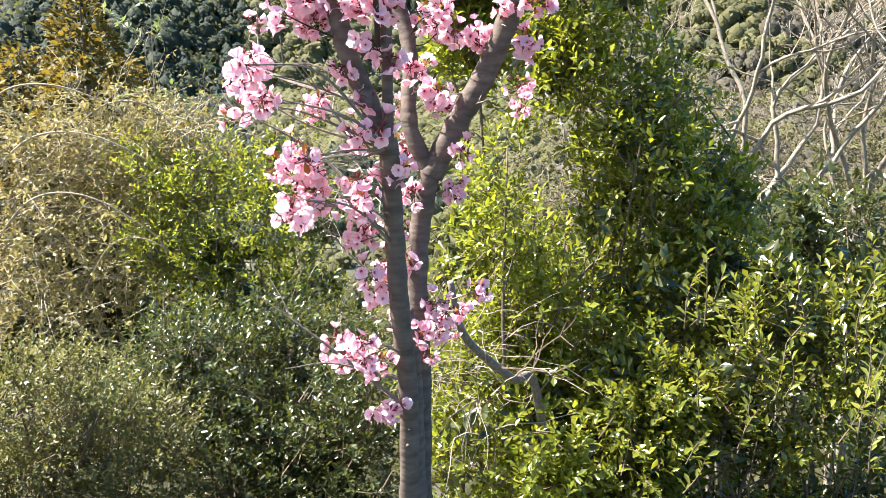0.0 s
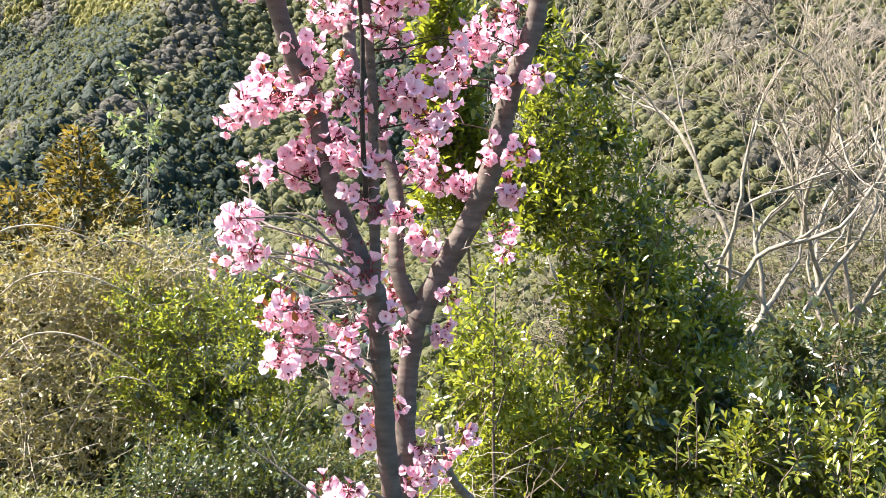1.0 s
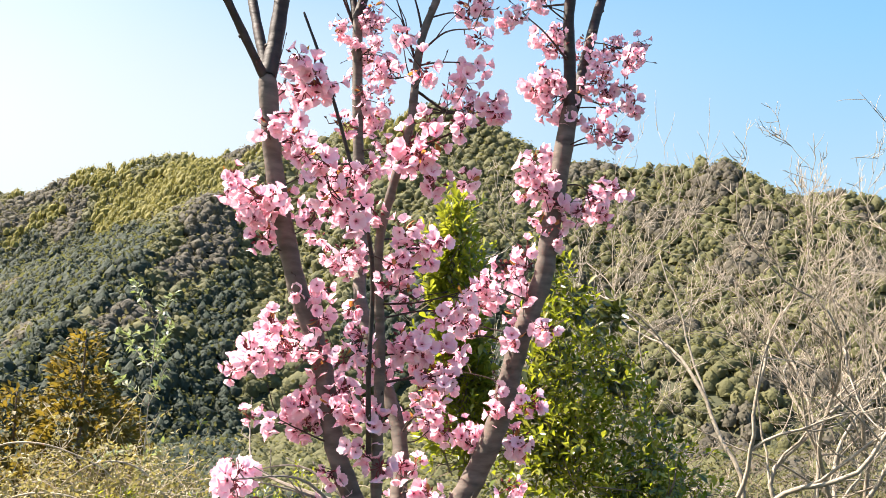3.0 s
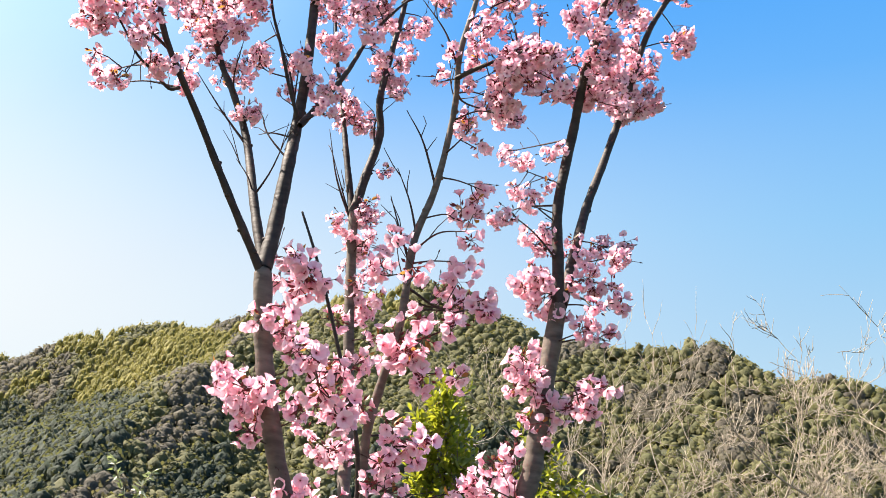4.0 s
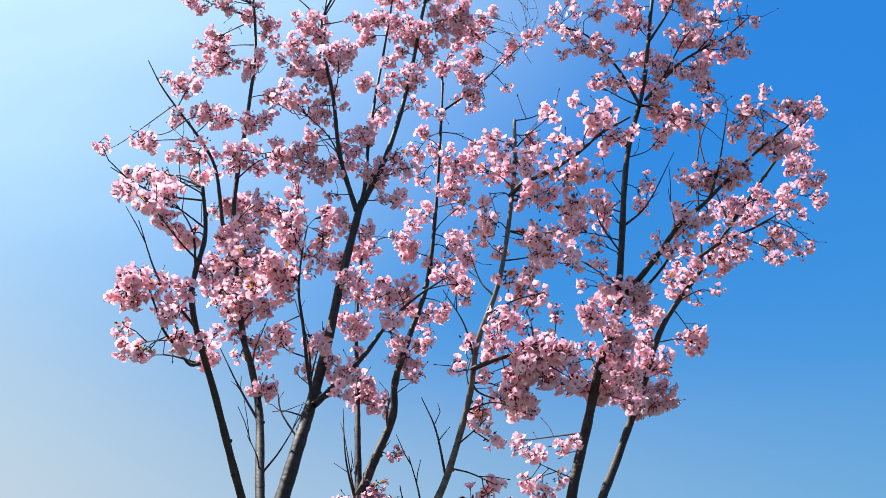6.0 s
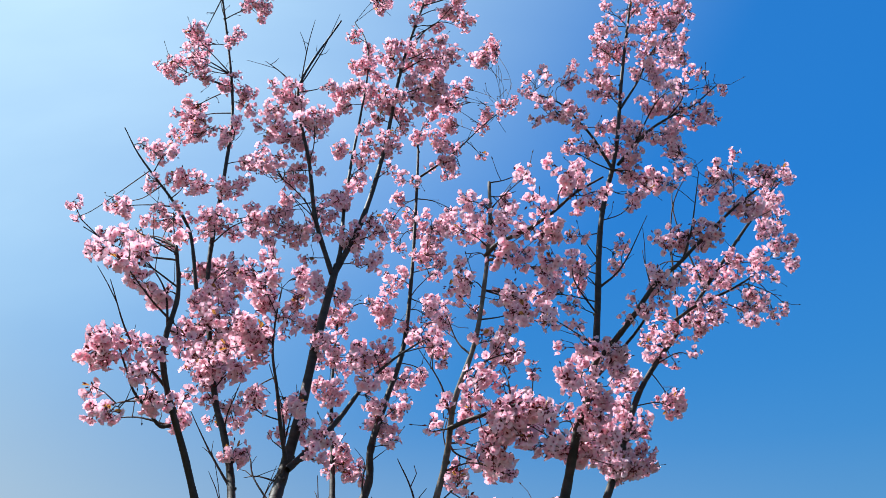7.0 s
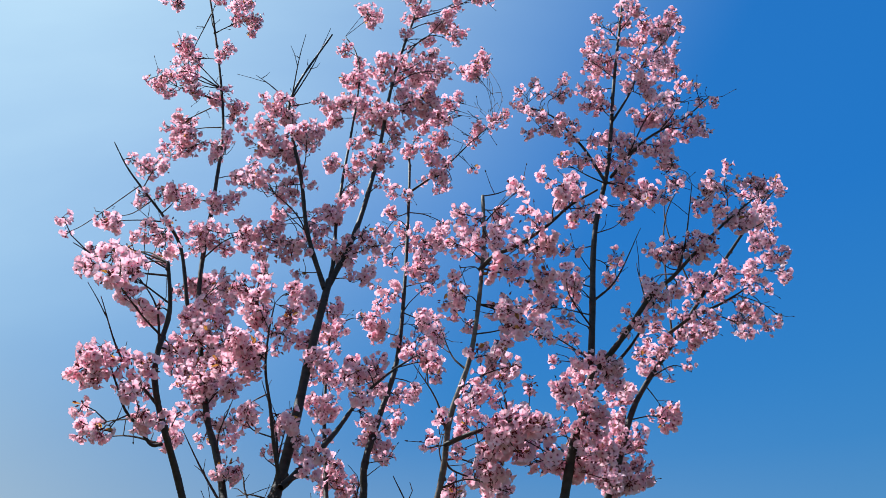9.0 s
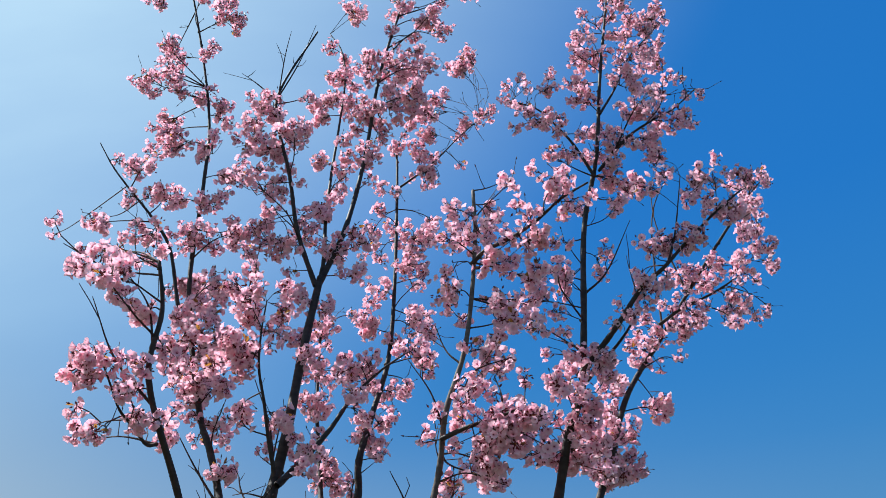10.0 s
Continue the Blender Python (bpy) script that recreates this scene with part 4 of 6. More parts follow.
def sprays(of, *rows):
    """Flowering side twigs of a limb: share of its length at which each leaves it, its reach, how far its blossom spreads, and its umbels."""
    ob, line, r = of
    for share, dx, dy, dz, spread, count in rows:
        j = min(len(line) - 1, int(round(share * (len(line) - 1))))
        a, v = line[j], np.array((dx, dy, dz))
        reach = max(0.03, float(np.linalg.norm(v)))
        grow = unit(line[min(j + 2, len(line) - 1)] - line[max(0, j - 2)])
        bend = a + v * 0.5 + grow * reach * 0.10 - np.array((0, 0, reach * 0.05)) + tree_rng.normal(size=3) * reach * 0.07
        tw = spline([a, bend, a + v + tree_rng.normal(size=3) * 0.008], 6)
        b = Bag()
        tube(b, tw, np.linspace(min(r[j] * 0.6, 0.0018 + reach * 0.007), 0.0013, len(tw)), 5)
        for c in range(count):
            p = a + v + tree_rng.normal(size=3) * spread * (0.62, 0.62, 0.55)
            k = max(2, int(np.argmin(np.linalg.norm(tw - p, axis=1))) - 2)
            mid = (tw[k] + p) / 2 + tree_rng.normal(size=3) * 0.008 - np.array((0, 0, 0.006))
            tube(b, [tw[k], mid, p], [0.0018, 0.0015, 0.0012], 4)
            cl = new("umbel", (HIGH_CLUSTERS if p[2] > 2.55 else CLUSTERS)[tree_rng.integers(12)])
            cl.parent = ob
            s = tree_rng.uniform(0.85, 1.15) * (0.76 if p[2] > 2.55 else 0.98)
            cl.matrix_basis = Matrix.LocRotScale(p, Euler((tree_rng.uniform(-0.6, 0.6), tree_rng.uniform(-0.6, 0.6), tree_rng.uniform(0, 6.28))), (s, s, s))
        for k in range(1 + int(reach * 6)):
            q = tw[tree_rng.integers(2, len(tw))]
            e = q + unit(unit(v) * 0.8 + tree_rng.normal(size=3) * 0.6 + np.array((0, 0, 0.5))) * tree_rng.uniform(0.03, 0.10)
            tube(b, [q, (q + e) / 2 + tree_rng.normal(size=3) * 0.005, e], [0.0016, 0.0014, 0.0009], 3)
            tube(b, [e, e + unit(e - q) * 0.009], [0.0026, 0.0008], 4)
        # twigs that start low take the paler tone standing for sunlight
        part("twig", b.mesh("twig", LIT_TWIG_DEAD_WOOD if a[2] < 1.3 else TWIG_BARK), ob)


def bare_twigs(of, *rows):
    """Twigs with no blossom: share of the limb's length at which each leaves it, its reach, and its forks."""
    ob, line, r = of
    for share, dx, dy, dz, forks in rows:
        j = min(len(line) - 1, int(round(share * (len(line) - 1))))
        a, v = line[j], np.array((dx, dy, dz))
        reach = float(np.linalg.norm(v))
        tw = spline([a, a + v * 0.5 + tree_rng.normal(size=3) * reach * 0.06, a + v], 8)
        b = Bag()
        tube(b, tw, np.linspace(min(r[j] * 0.6, 0.002 + reach * 0.008), 0.0012, len(tw)), 5)
        for k in range(forks):
            q = tw[tree_rng.integers(6, len(tw) - 2)]
            e = q + unit(unit(v) * 0.9 + tree_rng.normal(size=3) * 0.5 + np.array((0, 0, 0.3))) * tree_rng.uniform(0.05, 0.16)
            tube(b, [q, (q + e) / 2 + tree_rng.normal(size=3) * 0.006, e], [0.0018, 0.0014, 0.0009], 4)
        part("twig", b.mesh("twig", LIT_TWIG_DEAD_WOOD if a[2] < 1.3 else TWIG_BARK), ob)


stem_a = limb(cherry, 0.03, 0.026, (-0.10, 2.46, -0.05), (-0.10, 2.43, 0.14), (-0.10, 2.40, 0.47), (-0.12, 2.36, 0.74), (-0.13, 2.34, 0.94), (-0.14, 2.29, 1.19))
stem_b = limb(cherry, 0.036, 0.031, (-0.07, 2.51, -0.05), (-0.07, 2.53, 0.08), (-0.07, 2.56, 0.44), (-0.08, 2.59, 0.71), (-0.07, 2.61, 0.91), (-0.04, 2.61, 1.08))
trunk = limb(cherry, 0.052, 0.014, (-0.09, 2.46, -0.05), (-0.09, 2.46, 0.14), (-0.09, 2.48, 0.40), (-0.09, 2.48, 0.54), (-0.10, 2.49, 0.69), name="trunk")
limb_left = limb(cherry, 0.027, 0.025, (-0.14, 2.29, 1.17), (-0.19, 2.31, 1.29), (-0.25, 2.32, 1.44), (-0.30, 2.35, 1.66), (-0.37, 2.34, 1.85), (-0.44, 2.34, 2.14), (-0.47, 2.33, 2.39))
limb_far_left = limb(cherry, 0.0125, 0.005, (-0.47, 2.33, 2.38), (-0.57, 2.24, 2.58), (-0.65, 2.16, 2.75), (-0.74, 2.00, 2.95), (-0.75, 1.97, 3.15), (-0.79, 1.94, 3.30))
limb_left_back = limb(cherry, 0.0155, 0.004, (-0.48, 2.35, 2.43), (-0.54, 2.44, 2.63), (-0.62, 2.57, 2.91), (-0.69, 2.60, 3.09), (-0.77, 2.63, 3.27), (-0.93, 2.67, 3.80), (-1.00, 2.68, 4.35), (-1.09, 2.71, 4.87), (-1.29, 2.67, 5.55), (-1.44, 2.61, 5.98))
limb_left_main = limb(cherry, 0.023, 0.013, (-0.47, 2.33, 2.40), (-0.46, 2.37, 2.54), (-0.45, 2.42, 2.77), (-0.45, 2.47, 2.89), (-0.44, 2.49, 3.10), (-0.44, 2.52, 3.43), (-0.43, 2.55, 3.80))
limb_left_top = limb(cherry, 0.012, 0.004, (-0.43, 2.55, 3.77), (-0.37, 2.57, 4.07), (-0.34, 2.62, 4.55), (-0.33, 2.66, 5.23), (-0.26, 2.69, 5.94), (-0.19, 2.69, 6.51))
limb_left_inner = limb(cherry, 0.01, 0.004, (-0.44, 2.54, 3.75), (-0.54, 2.51, 3.99), (-0.61, 2.47, 4.26), (-0.71, 2.43, 4.57), (-0.71, 2.42, 4.77), (-0.62, 2.43, 5.18))
limb_middle = limb(cherry, 0.015, 0.006, (-0.14, 2.27, 1.18), (-0.14, 2.26, 1.35), (-0.14, 2.24, 1.53), (-0.14, 2.23, 1.69), (-0.15, 2.20, 1.92), (-0.12, 2.18, 2.07), (-0.08, 2.17, 2.23), (-0.06, 2.17, 2.44), (-0.01, 2.17, 2.60), (0.03, 2.17, 2.83), (0.04, 2.12, 2.99), (0.09, 2.12, 3.23), (0.11, 2.13, 3.63), (0.10, 2.15, 3.90))
limb_twiggy = limb(cherry, 0.007, 0.003, (-0.16, 2.24, 1.43), (-0.16, 2.15, 1.61), (-0.16, 2.12, 1.89), (-0.22, 2.05, 2.13), (-0.28, 2.02, 2.32), (-0.33, 2.02, 2.45))
limb_back = limb(cherry, 0.026, 0.017, (-0.04, 2.61, 1.07), (-0.10, 2.63, 1.21), (-0.10, 2.70, 1.39), (-0.13, 2.75, 1.53), (-0.24, 2.80, 1.84), (-0.25, 2.88, 2.03), (-0.28, 2.91, 2.41), (-0.30, 2.94, 2.83))
limb_back_top = limb(cherry, 0.018, 0.005, (-0.30, 2.94, 2.82), (-0.27, 2.96, 2.97), (-0.23, 2.99, 3.16), (-0.24, 2.98, 3.30), (-0.21, 3.00, 3.52), (-0.17, 3.02, 3.81), (-0.18, 3.03, 4.28), (-0.22, 3.06, 4.94), (-0.24, 3.08, 5.13))
limb_back_straight = limb(cherry, 0.014, 0.005, (-0.30, 2.94, 2.80), (-0.35, 3.01, 3.08), (-0.38, 3.06, 3.26), (-0.44, 3.10, 3.61), (-0.48, 3.14, 4.02))
limb_right = limb(cherry, 0.036, 0.027, (-0.04, 2.61, 1.06), (0.03, 2.63, 1.20), (0.11, 2.63, 1.34), (0.18, 2.62, 1.51), (0.23, 2.62, 1.71), (0.30, 2.62, 1.91), (0.32, 2.62, 2.04), (0.38, 2.63, 2.42))
limb_right_upright = limb(cherry, 0.02, 0.005, (0.38, 2.63, 2.41), (0.38, 2.63, 2.57), (0.38, 2.63, 2.76), (0.43, 2.62, 3.03), (0.46, 2.55, 3.21), (0.51, 2.53, 3.38), (0.53, 2.51, 3.65), (0.56, 2.50, 4.11), (0.64, 2.50, 4.54), (0.69, 2.49, 5.04), (0.75, 2.47, 5.54), (0.80, 2.46, 5.94))
limb_right_outer = limb(cherry, 0.02, 0.006, (0.39, 2.63, 2.43), (0.44, 2.74, 2.60), (0.51, 2.86, 2.85), (0.59, 2.94, 3.07), (0.70, 3.00, 3.39), (0.80, 3.02, 3.70), (0.98, 3.02, 4.01), (1.22, 2.99, 4.42), (1.47, 2.93, 4.82))
limb_right_side = limb(cherry, 0.012, 0.003, (0.50, 2.53, 3.42), (0.56, 2.48, 3.49), (0.63, 2.43, 3.58), (0.72, 2.38, 3.72), (0.79, 2.35, 3.78), (0.89, 2.32, 3.90), (1.01, 2.30, 4.04), (1.11, 2.28, 4.14))
limb_left_out = limb(cherry, 0.009, 0.002, (-0.88, 2.64, 3.57), (-0.94, 2.64, 3.69), (-1.03, 2.62, 3.95), (-1.13, 2.60, 4.09), (-1.25, 2.58, 4.22), (-1.34, 2.56, 4.32), (-1.43, 2.55, 4.45))
limb_left_centre = limb(cherry, 0.009, 0.0025, (-0.43, 2.55, 3.76), (-0.43, 2.56, 3.90), (-0.46, 2.62, 4.18), (-0.48, 2.68, 4.53), (-0.49, 2.72, 4.84), (-0.51, 2.76, 5.28), (-0.56, 2.78, 5.54), (-0.64, 2.80, 5.71))
limb_left_front = limb(cherry, 0.007, 0.002, (-0.44, 2.42, 2.92), (-0.47, 2.38, 3.01), (-0.50, 2.34, 3.12), (-0.53, 2.31, 3.22), (-0.54, 2.28, 3.33), (-0.54, 2.26, 3.44))
limb_left_low = limb(cherry, 0.0055, 0.002, (-0.71, 2.12, 2.83), (-0.72, 2.07, 2.80), (-0.75, 2.02, 2.82), (-0.78, 1.98, 2.84), (-0.81, 1.95, 2.89), (-0.84, 1.92, 2.94))
limb_cross = limb(cherry, 0.011, 0.003, (-0.43, 2.42, 2.89), (-0.37, 2.47, 3.01), (-0.31, 2.52, 3.15), (-0.26, 2.57, 3.30), (-0.18, 2.62, 3.45), (-0.10, 2.66, 3.56))
limb_middle_side = limb(cherry, 0.008, 0.003, (0.10, 2.13, 3.54), (0.14, 2.08, 3.56), (0.21, 2.03, 3.57), (0.29, 1.98, 3.61), (0.36, 1.94, 3.67), (0.44, 1.90, 3.71))
limb_middle_low = limb(cherry, 0.007, 0.002, (0.03, 2.12, 2.90), (0.10, 2.08, 2.92), (0.16, 2.04, 2.92), (0.22, 2.00, 2.93), (0.29, 1.97, 2.91))
limb_right_spur = limb(cherry, 0.005, 0.0015, (0.81, 2.35, 3.80), (0.84, 2.33, 3.90), (0.86, 2.31, 4.00), (0.90, 2.30, 4.22))
limb_right_branch = limb(cherry, 0.008, 0.002, (0.96, 2.99, 4.04), (1.06, 2.95, 4.11), (1.18, 2.92, 4.17), (1.30, 2.90, 4.26), (1.39, 2.88, 4.37))
limb_right_crown = limb(cherry, 0.007, 0.002, (0.62, 2.49, 4.39), (0.54, 2.46, 4.54), (0.47, 2.44, 4.63), (0.39, 2.42, 4.71), (0.29, 2.40, 4.73))
limb_right_crest = limb(cherry, 0.006, 0.002, (0.67, 2.48, 4.79), (0.76, 2.50, 5.01), (0.86, 2.52, 5.30), (0.99, 2.53, 5.52))
limb_right_wing = limb(cherry, 0.007, 0.002, (0.64, 2.49, 4.43), (0.76, 2.45, 4.60), (0.88, 2.42, 4.70), (0.97, 2.40, 4.76), (1.08, 2.38, 4.89))
limb_back_side = limb(cherry, 0.006, 0.0015, (-0.21, 3.04, 4.81), (-0.11, 3.02, 4.91), (-0.03, 3.00, 5.00), (0.07, 2.98, 5.15), (0.18, 2.97, 5.31))
sprays(stem_a, (0.80, -0.21, -0.03, 0.11, 0.06, 8), (0.63, -0.07, -0.00, 0.04, 0.06, 4), (0.46, -0.11, -0.04, 0.05, 0.06, 4), (0.77, -0.06, -0.00, 0.04, 0.04, 3), (0.94, 0.01, -0.03, 0.00, 0.05, 2), (0.83, -0.11, -0.12, 0.09, 0.05, 3), (0.37, -0.06, -0.02, 0.03, 0.05, 2), (0.49, -0.12, -0.17, 0.10, 0.04, 2))
sprays(stem_a, (0.91, -0.10, 0.01, 0.03, 0.03, 2), (0.77, -0.19, -0.32, 0.18, 0.03, 1), (0.80, -0.24, -0.15, 0.13, 0.01, 1), (0.43, -0.20, 0.10, 0.09, 0.01, 1))
sprays(stem_b, (0.51, 0.03, -0.01, 0.01, 0.07, 5), (0.77, 0.01, -0.01, 0.00, 0.07, 3), (0.89, 0.04, -0.01, 0.02, 0.05, 2), (0.54, 0.06, -0.09, 0.07, 0.07, 2), (0.89, -0.03, -0.07, 0.04, 0.02, 1), (0.51, 0.09, 0.03, 0.05, 0.01, 1), (0.43, 0.10, 0.13, 0.08, 0.01, 1), (0.57, 0.17, -0.11, 0.09, 0.01, 1))
sprays(limb_left, (0.38, -0.03, 0.01, 0.02, 0.07, 13), (0.79, -0.04, -0.04, -0.00, 0.08, 11), (0.52, -0.13, -0.00, 0.01, 0.08, 9), (0.88, 0.02, 0.02, 0.02, 0.06, 5), (0.60, 0.04, 0.03, 0.01, 0.06, 5), (0.17, -0.34, 0.08, 0.07, 0.06, 3), (0.50, -0.16, -0.11, 0.01, 0.02, 2), (0.74, 0.07, 0.00, 0.04, 0.04, 2))
sprays(limb_left, (0.67, 0.02, -0.01, 0.01, 0.04, 1), (0.50, 0.01, -0.05, 0.02, 0.05, 2), (0.17, -0.00, -0.02, 0.01, 0.02, 1), (0.57, -0.15, 0.14, 0.01, 0.02, 1), (0.07, -0.15, -0.10, 0.09, 0.03, 1), (0.17, -0.36, 0.43, 0.18, 0.02, 1), (0.98, 0.03, 0.10, 0.04, 0.02, 1), (0.79, -0.09, 0.05, 0.01, 0.02, 1))
sprays(limb_left, (0.81, 0.07, -0.01, 0.03, 0.02, 1), (0.74, -0.04, 0.03, 0.02, 0.01, 1), (0.90, 0.06, -0.10, 0.03, 0.01, 1), (0.71, -0.06, -0.09, 0.03, 0.01, 1), (0.00, -0.28, -0.38, 0.22, 0.01, 1), (0.33, -0.14, -0.07, 0.06, 0.01, 1), (0.14, -0.26, -0.16, 0.12, 0.01, 1), (0.26, -0.04, -0.03, 0.01, 0.01, 1))
sprays(limb_left, (0.48, -0.26, 0.18, 0.03, 0.01, 1))
sprays(limb_far_left, (0.83, -0.10, -0.11, 0.02, 0.07, 8), (0.80, -0.06, 0.01, 0.01, 0.04, 6), (0.51, 0.01, 0.05, 0.04, 0.05, 5), (1.00, -0.16, 0.13, 0.08, 0.04, 2), (0.60, -0.02, -0.07, 0.00, 0.04, 3), (0.94, -0.26, -0.06, 0.03, 0.05, 1), (1.00, -0.20, 0.04, 0.05, 0.03, 3), (1.00, -0.32, 0.18, 0.14, 0.02, 2))
sprays(limb_far_left, (0.71, 0.02, 0.04, 0.00, 0.02, 2), (0.71, -0.11, -0.22, 0.02, 0.02, 2), (0.97, -0.11, -0.04, 0.01, 0.02, 2), (0.57, -0.06, 0.04, 0.03, 0.02, 2), (1.00, 0.00, -0.04, 0.01, 0.01, 1), (0.69, 0.01, 0.15, 0.02, 0.01, 1))
sprays(limb_left_back, (0.46, 0.01, -0.02, 0.00, 0.06, 24), (0.49, 0.04, -0.02, 0.06, 0.07, 33), (0.60, 0.02, -0.03, 0.00, 0.06, 14), (0.73, -0.15, -0.01, -0.01, 0.06, 14), (0.87, 0.16, -0.06, 0.07, 0.06, 14), (0.68, 0.09, 0.00, 0.01, 0.05, 8), (0.57, 0.00, 0.07, -0.00, 0.05, 16), (0.84, -0.11, -0.02, -0.04, 0.05, 8))
sprays(limb_left_back, (0.78, 0.06, 0.01, 0.03, 0.05, 9), (0.65, 0.04, -0.02, -0.02, 0.04, 8), (0.62, 0.13, 0.04, 0.04, 0.06, 9), (0.25, 0.02, -0.01, 0.02, 0.05, 5), (0.41, 0.05, 0.06, 0.03, 0.05, 6), (0.59, 0.17, -0.14, 0.03, 0.04, 4), (0.79, -0.22, 0.17, 0.04, 0.04, 10), (0.94, 0.15, 0.06, 0.04, 0.04, 10))
sprays(limb_left_back, (0.54, 0.10, 0.04, 0.06, 0.04, 9), (0.54, 0.03, -0.03, -0.01, 0.04, 9), (0.81, -0.33, 0.02, 0.06, 0.04, 8), (0.71, 0.02, -0.01, 0.04, 0.05, 4), (1.00, -0.21, 0.28, 0.05, 0.04, 7), (0.76, -0.23, 0.07, 0.01, 0.04, 7), (0.81, -0.13, -0.23, -0.02, 0.04, 7), (0.90, -0.24, 0.43, 0.07, 0.04, 7))
sprays(limb_left_back, (0.81, -0.14, -0.03, -0.01, 0.03, 6), (0.75, -0.06, 0.09, -0.01, 0.03, 5), (0.84, 0.02, -0.05, -0.02, 0.03, 5), (0.79, -0.26, -0.05, 0.04, 0.03, 5), (0.79, -0.01, 0.01, 0.02, 0.03, 5), (0.65, -0.11, 0.04, 0.04, 0.03, 5), (0.52, 0.11, -0.16, 0.08, 0.03, 4), (0.51, -0.07, 0.08, -0.02, 0.03, 4))
sprays(limb_left_back, (0.87, 0.03, -0.17, 0.06, 0.02, 4), (0.44, 0.09, -0.09, 0.03, 0.02, 3), (0.79, -0.12, -0.07, -0.03, 0.02, 3), (0.48, -0.07, 0.03, 0.03, 0.02, 3), (0.81, -0.23, -0.12, 0.03, 0.01, 1), (0.43, -0.02, -0.01, -0.00, 0.01, 1))
sprays(limb_left_main, (0.93, 0.03, 0.03, 0.03, 0.03, 5), (0.67, 0.01, 0.02, 0.00, 0.06, 6), (0.95, -0.08, 0.04, 0.03, 0.03, 4), (0.88, -0.02, 0.04, 0.01, 0.03, 3), (0.81, 0.02, -0.02, 0.03, 0.02, 3), (0.05, 0.05, -0.01, -0.00, 0.02, 1))
sprays(limb_left_top, (0.51, -0.03, -0.01, -0.03, 0.06, 15), (0.14, -0.00, 0.02, -0.00, 0.06, 12), (0.63, 0.07, 0.02, -0.02, 0.07, 22), (0.71, 0.16, -0.01, 0.07, 0.06, 13), (0.51, 0.18, -0.09, 0.00, 0.05, 13), (0.77, 0.00, -0.01, -0.02, 0.05, 11), (0.57, -0.05, -0.03, 0.07, 0.05, 9), (0.40, 0.01, -0.00, 0.01, 0.04, 9))
sprays(limb_left_top, (0.57, 0.24, -0.11, 0.02, 0.04, 4), (0.51, 0.10, 0.01, 0.01, 0.06, 14), (0.57, 0.05, -0.00, -0.03, 0.04, 7), (0.03, 0.08, -0.02, -0.01, 0.04, 3), (0.74, 0.33, -0.15, -0.00, 0.03, 6), (0.63, 0.15, 0.08, 0.06, 0.03, 5), (0.63, -0.07, -0.03, -0.02, 0.03, 5), (0.49, 0.05, 0.10, -0.02, 0.03, 4))
sprays(limb_left_top, (0.63, 0.27, -0.10, 0.09, 0.03, 4), (0.77, 0.20, -0.02, 0.07, 0.03, 4), (0.69, 0.12, -0.02, 0.00, 0.02, 3), (0.66, 0.21, -0.20, 0.05, 0.02, 3), (0.60, 0.16, -0.11, 0.04, 0.02, 3), (0.17, 0.05, -0.01, 0.03, 0.02, 3), (0.11, 0.12, -0.06, 0.02, 0.02, 2), (0.89, 0.35, 0.14, 0.01, 0.02, 2))
sprays(limb_left_top, (0.46, -0.06, 0.03, 0.06, 0.02, 2), (0.69, 0.00, 0.00, 0.04, 0.02, 2), (0.31, 0.06, -0.07, -0.01, 0.02, 1))
sprays(limb_left_inner, (0.49, -0.05, 0.02, -0.00, 0.07, 18), (0.60, -0.06, 0.01, 0.00, 0.07, 23), (0.17, -0.13, 0.04, 0.01, 0.07, 14), (0.37, -0.09, 0.04, 0.02, 0.07, 10), (0.40, 0.03, -0.17, 0.04, 0.05, 8), (0.23, 0.04, 0.02, 0.03, 0.07, 6), (0.54, -0.14, 0.09, -0.00, 0.03, 5), (0.17, -0.16, -0.28, 0.01, 0.05, 6))
sprays(limb_left_inner, (0.49, 0.10, -0.08, 0.02, 0.02, 3), (0.26, -0.12, 0.10, 0.03, 0.02, 3), (0.14, -0.04, -0.02, -0.00, 0.02, 3), (0.66, 0.14, -0.04, 0.02, 0.02, 2), (0.20, -0.10, -0.09, 0.01, 0.02, 2), (0.06, -0.08, 0.01, -0.00, 0.01, 1))
sprays(limb_middle, (0.43, 0.05, -0.03, -0.00, 0.07, 10), (0.22, 0.10, 0.03, 0.01, 0.06, 7), (0.84, 0.06, -0.01, 0.01, 0.05, 8), (0.30, 0.08, -0.04, 0.02, 0.05, 4), (0.93, 0.01, -0.03, -0.00, 0.05, 8), (0.88, 0.13, 0.04, 0.03, 0.05, 10), (0.78, 0.05, -0.05, 0.02, 0.06, 5), (0.00, -0.10, -0.00, 0.02, 0.06, 4))
sprays(limb_middle, (0.51, -0.05, 0.00, -0.00, 0.05, 3), (0.68, 0.13, -0.04, 0.02, 0.05, 6), (0.88, -0.05, -0.01, 0.03, 0.06, 5), (0.26, 0.06, 0.06, 0.04, 0.06, 2), (0.47, 0.15, 0.05, 0.02, 0.07, 4), (0.19, 0.14, 0.16, 0.02, 0.04, 3), (0.71, 0.14, 0.11, 0.04, 0.05, 6), (0.86, 0.13, -0.05, 0.00, 0.05, 6))
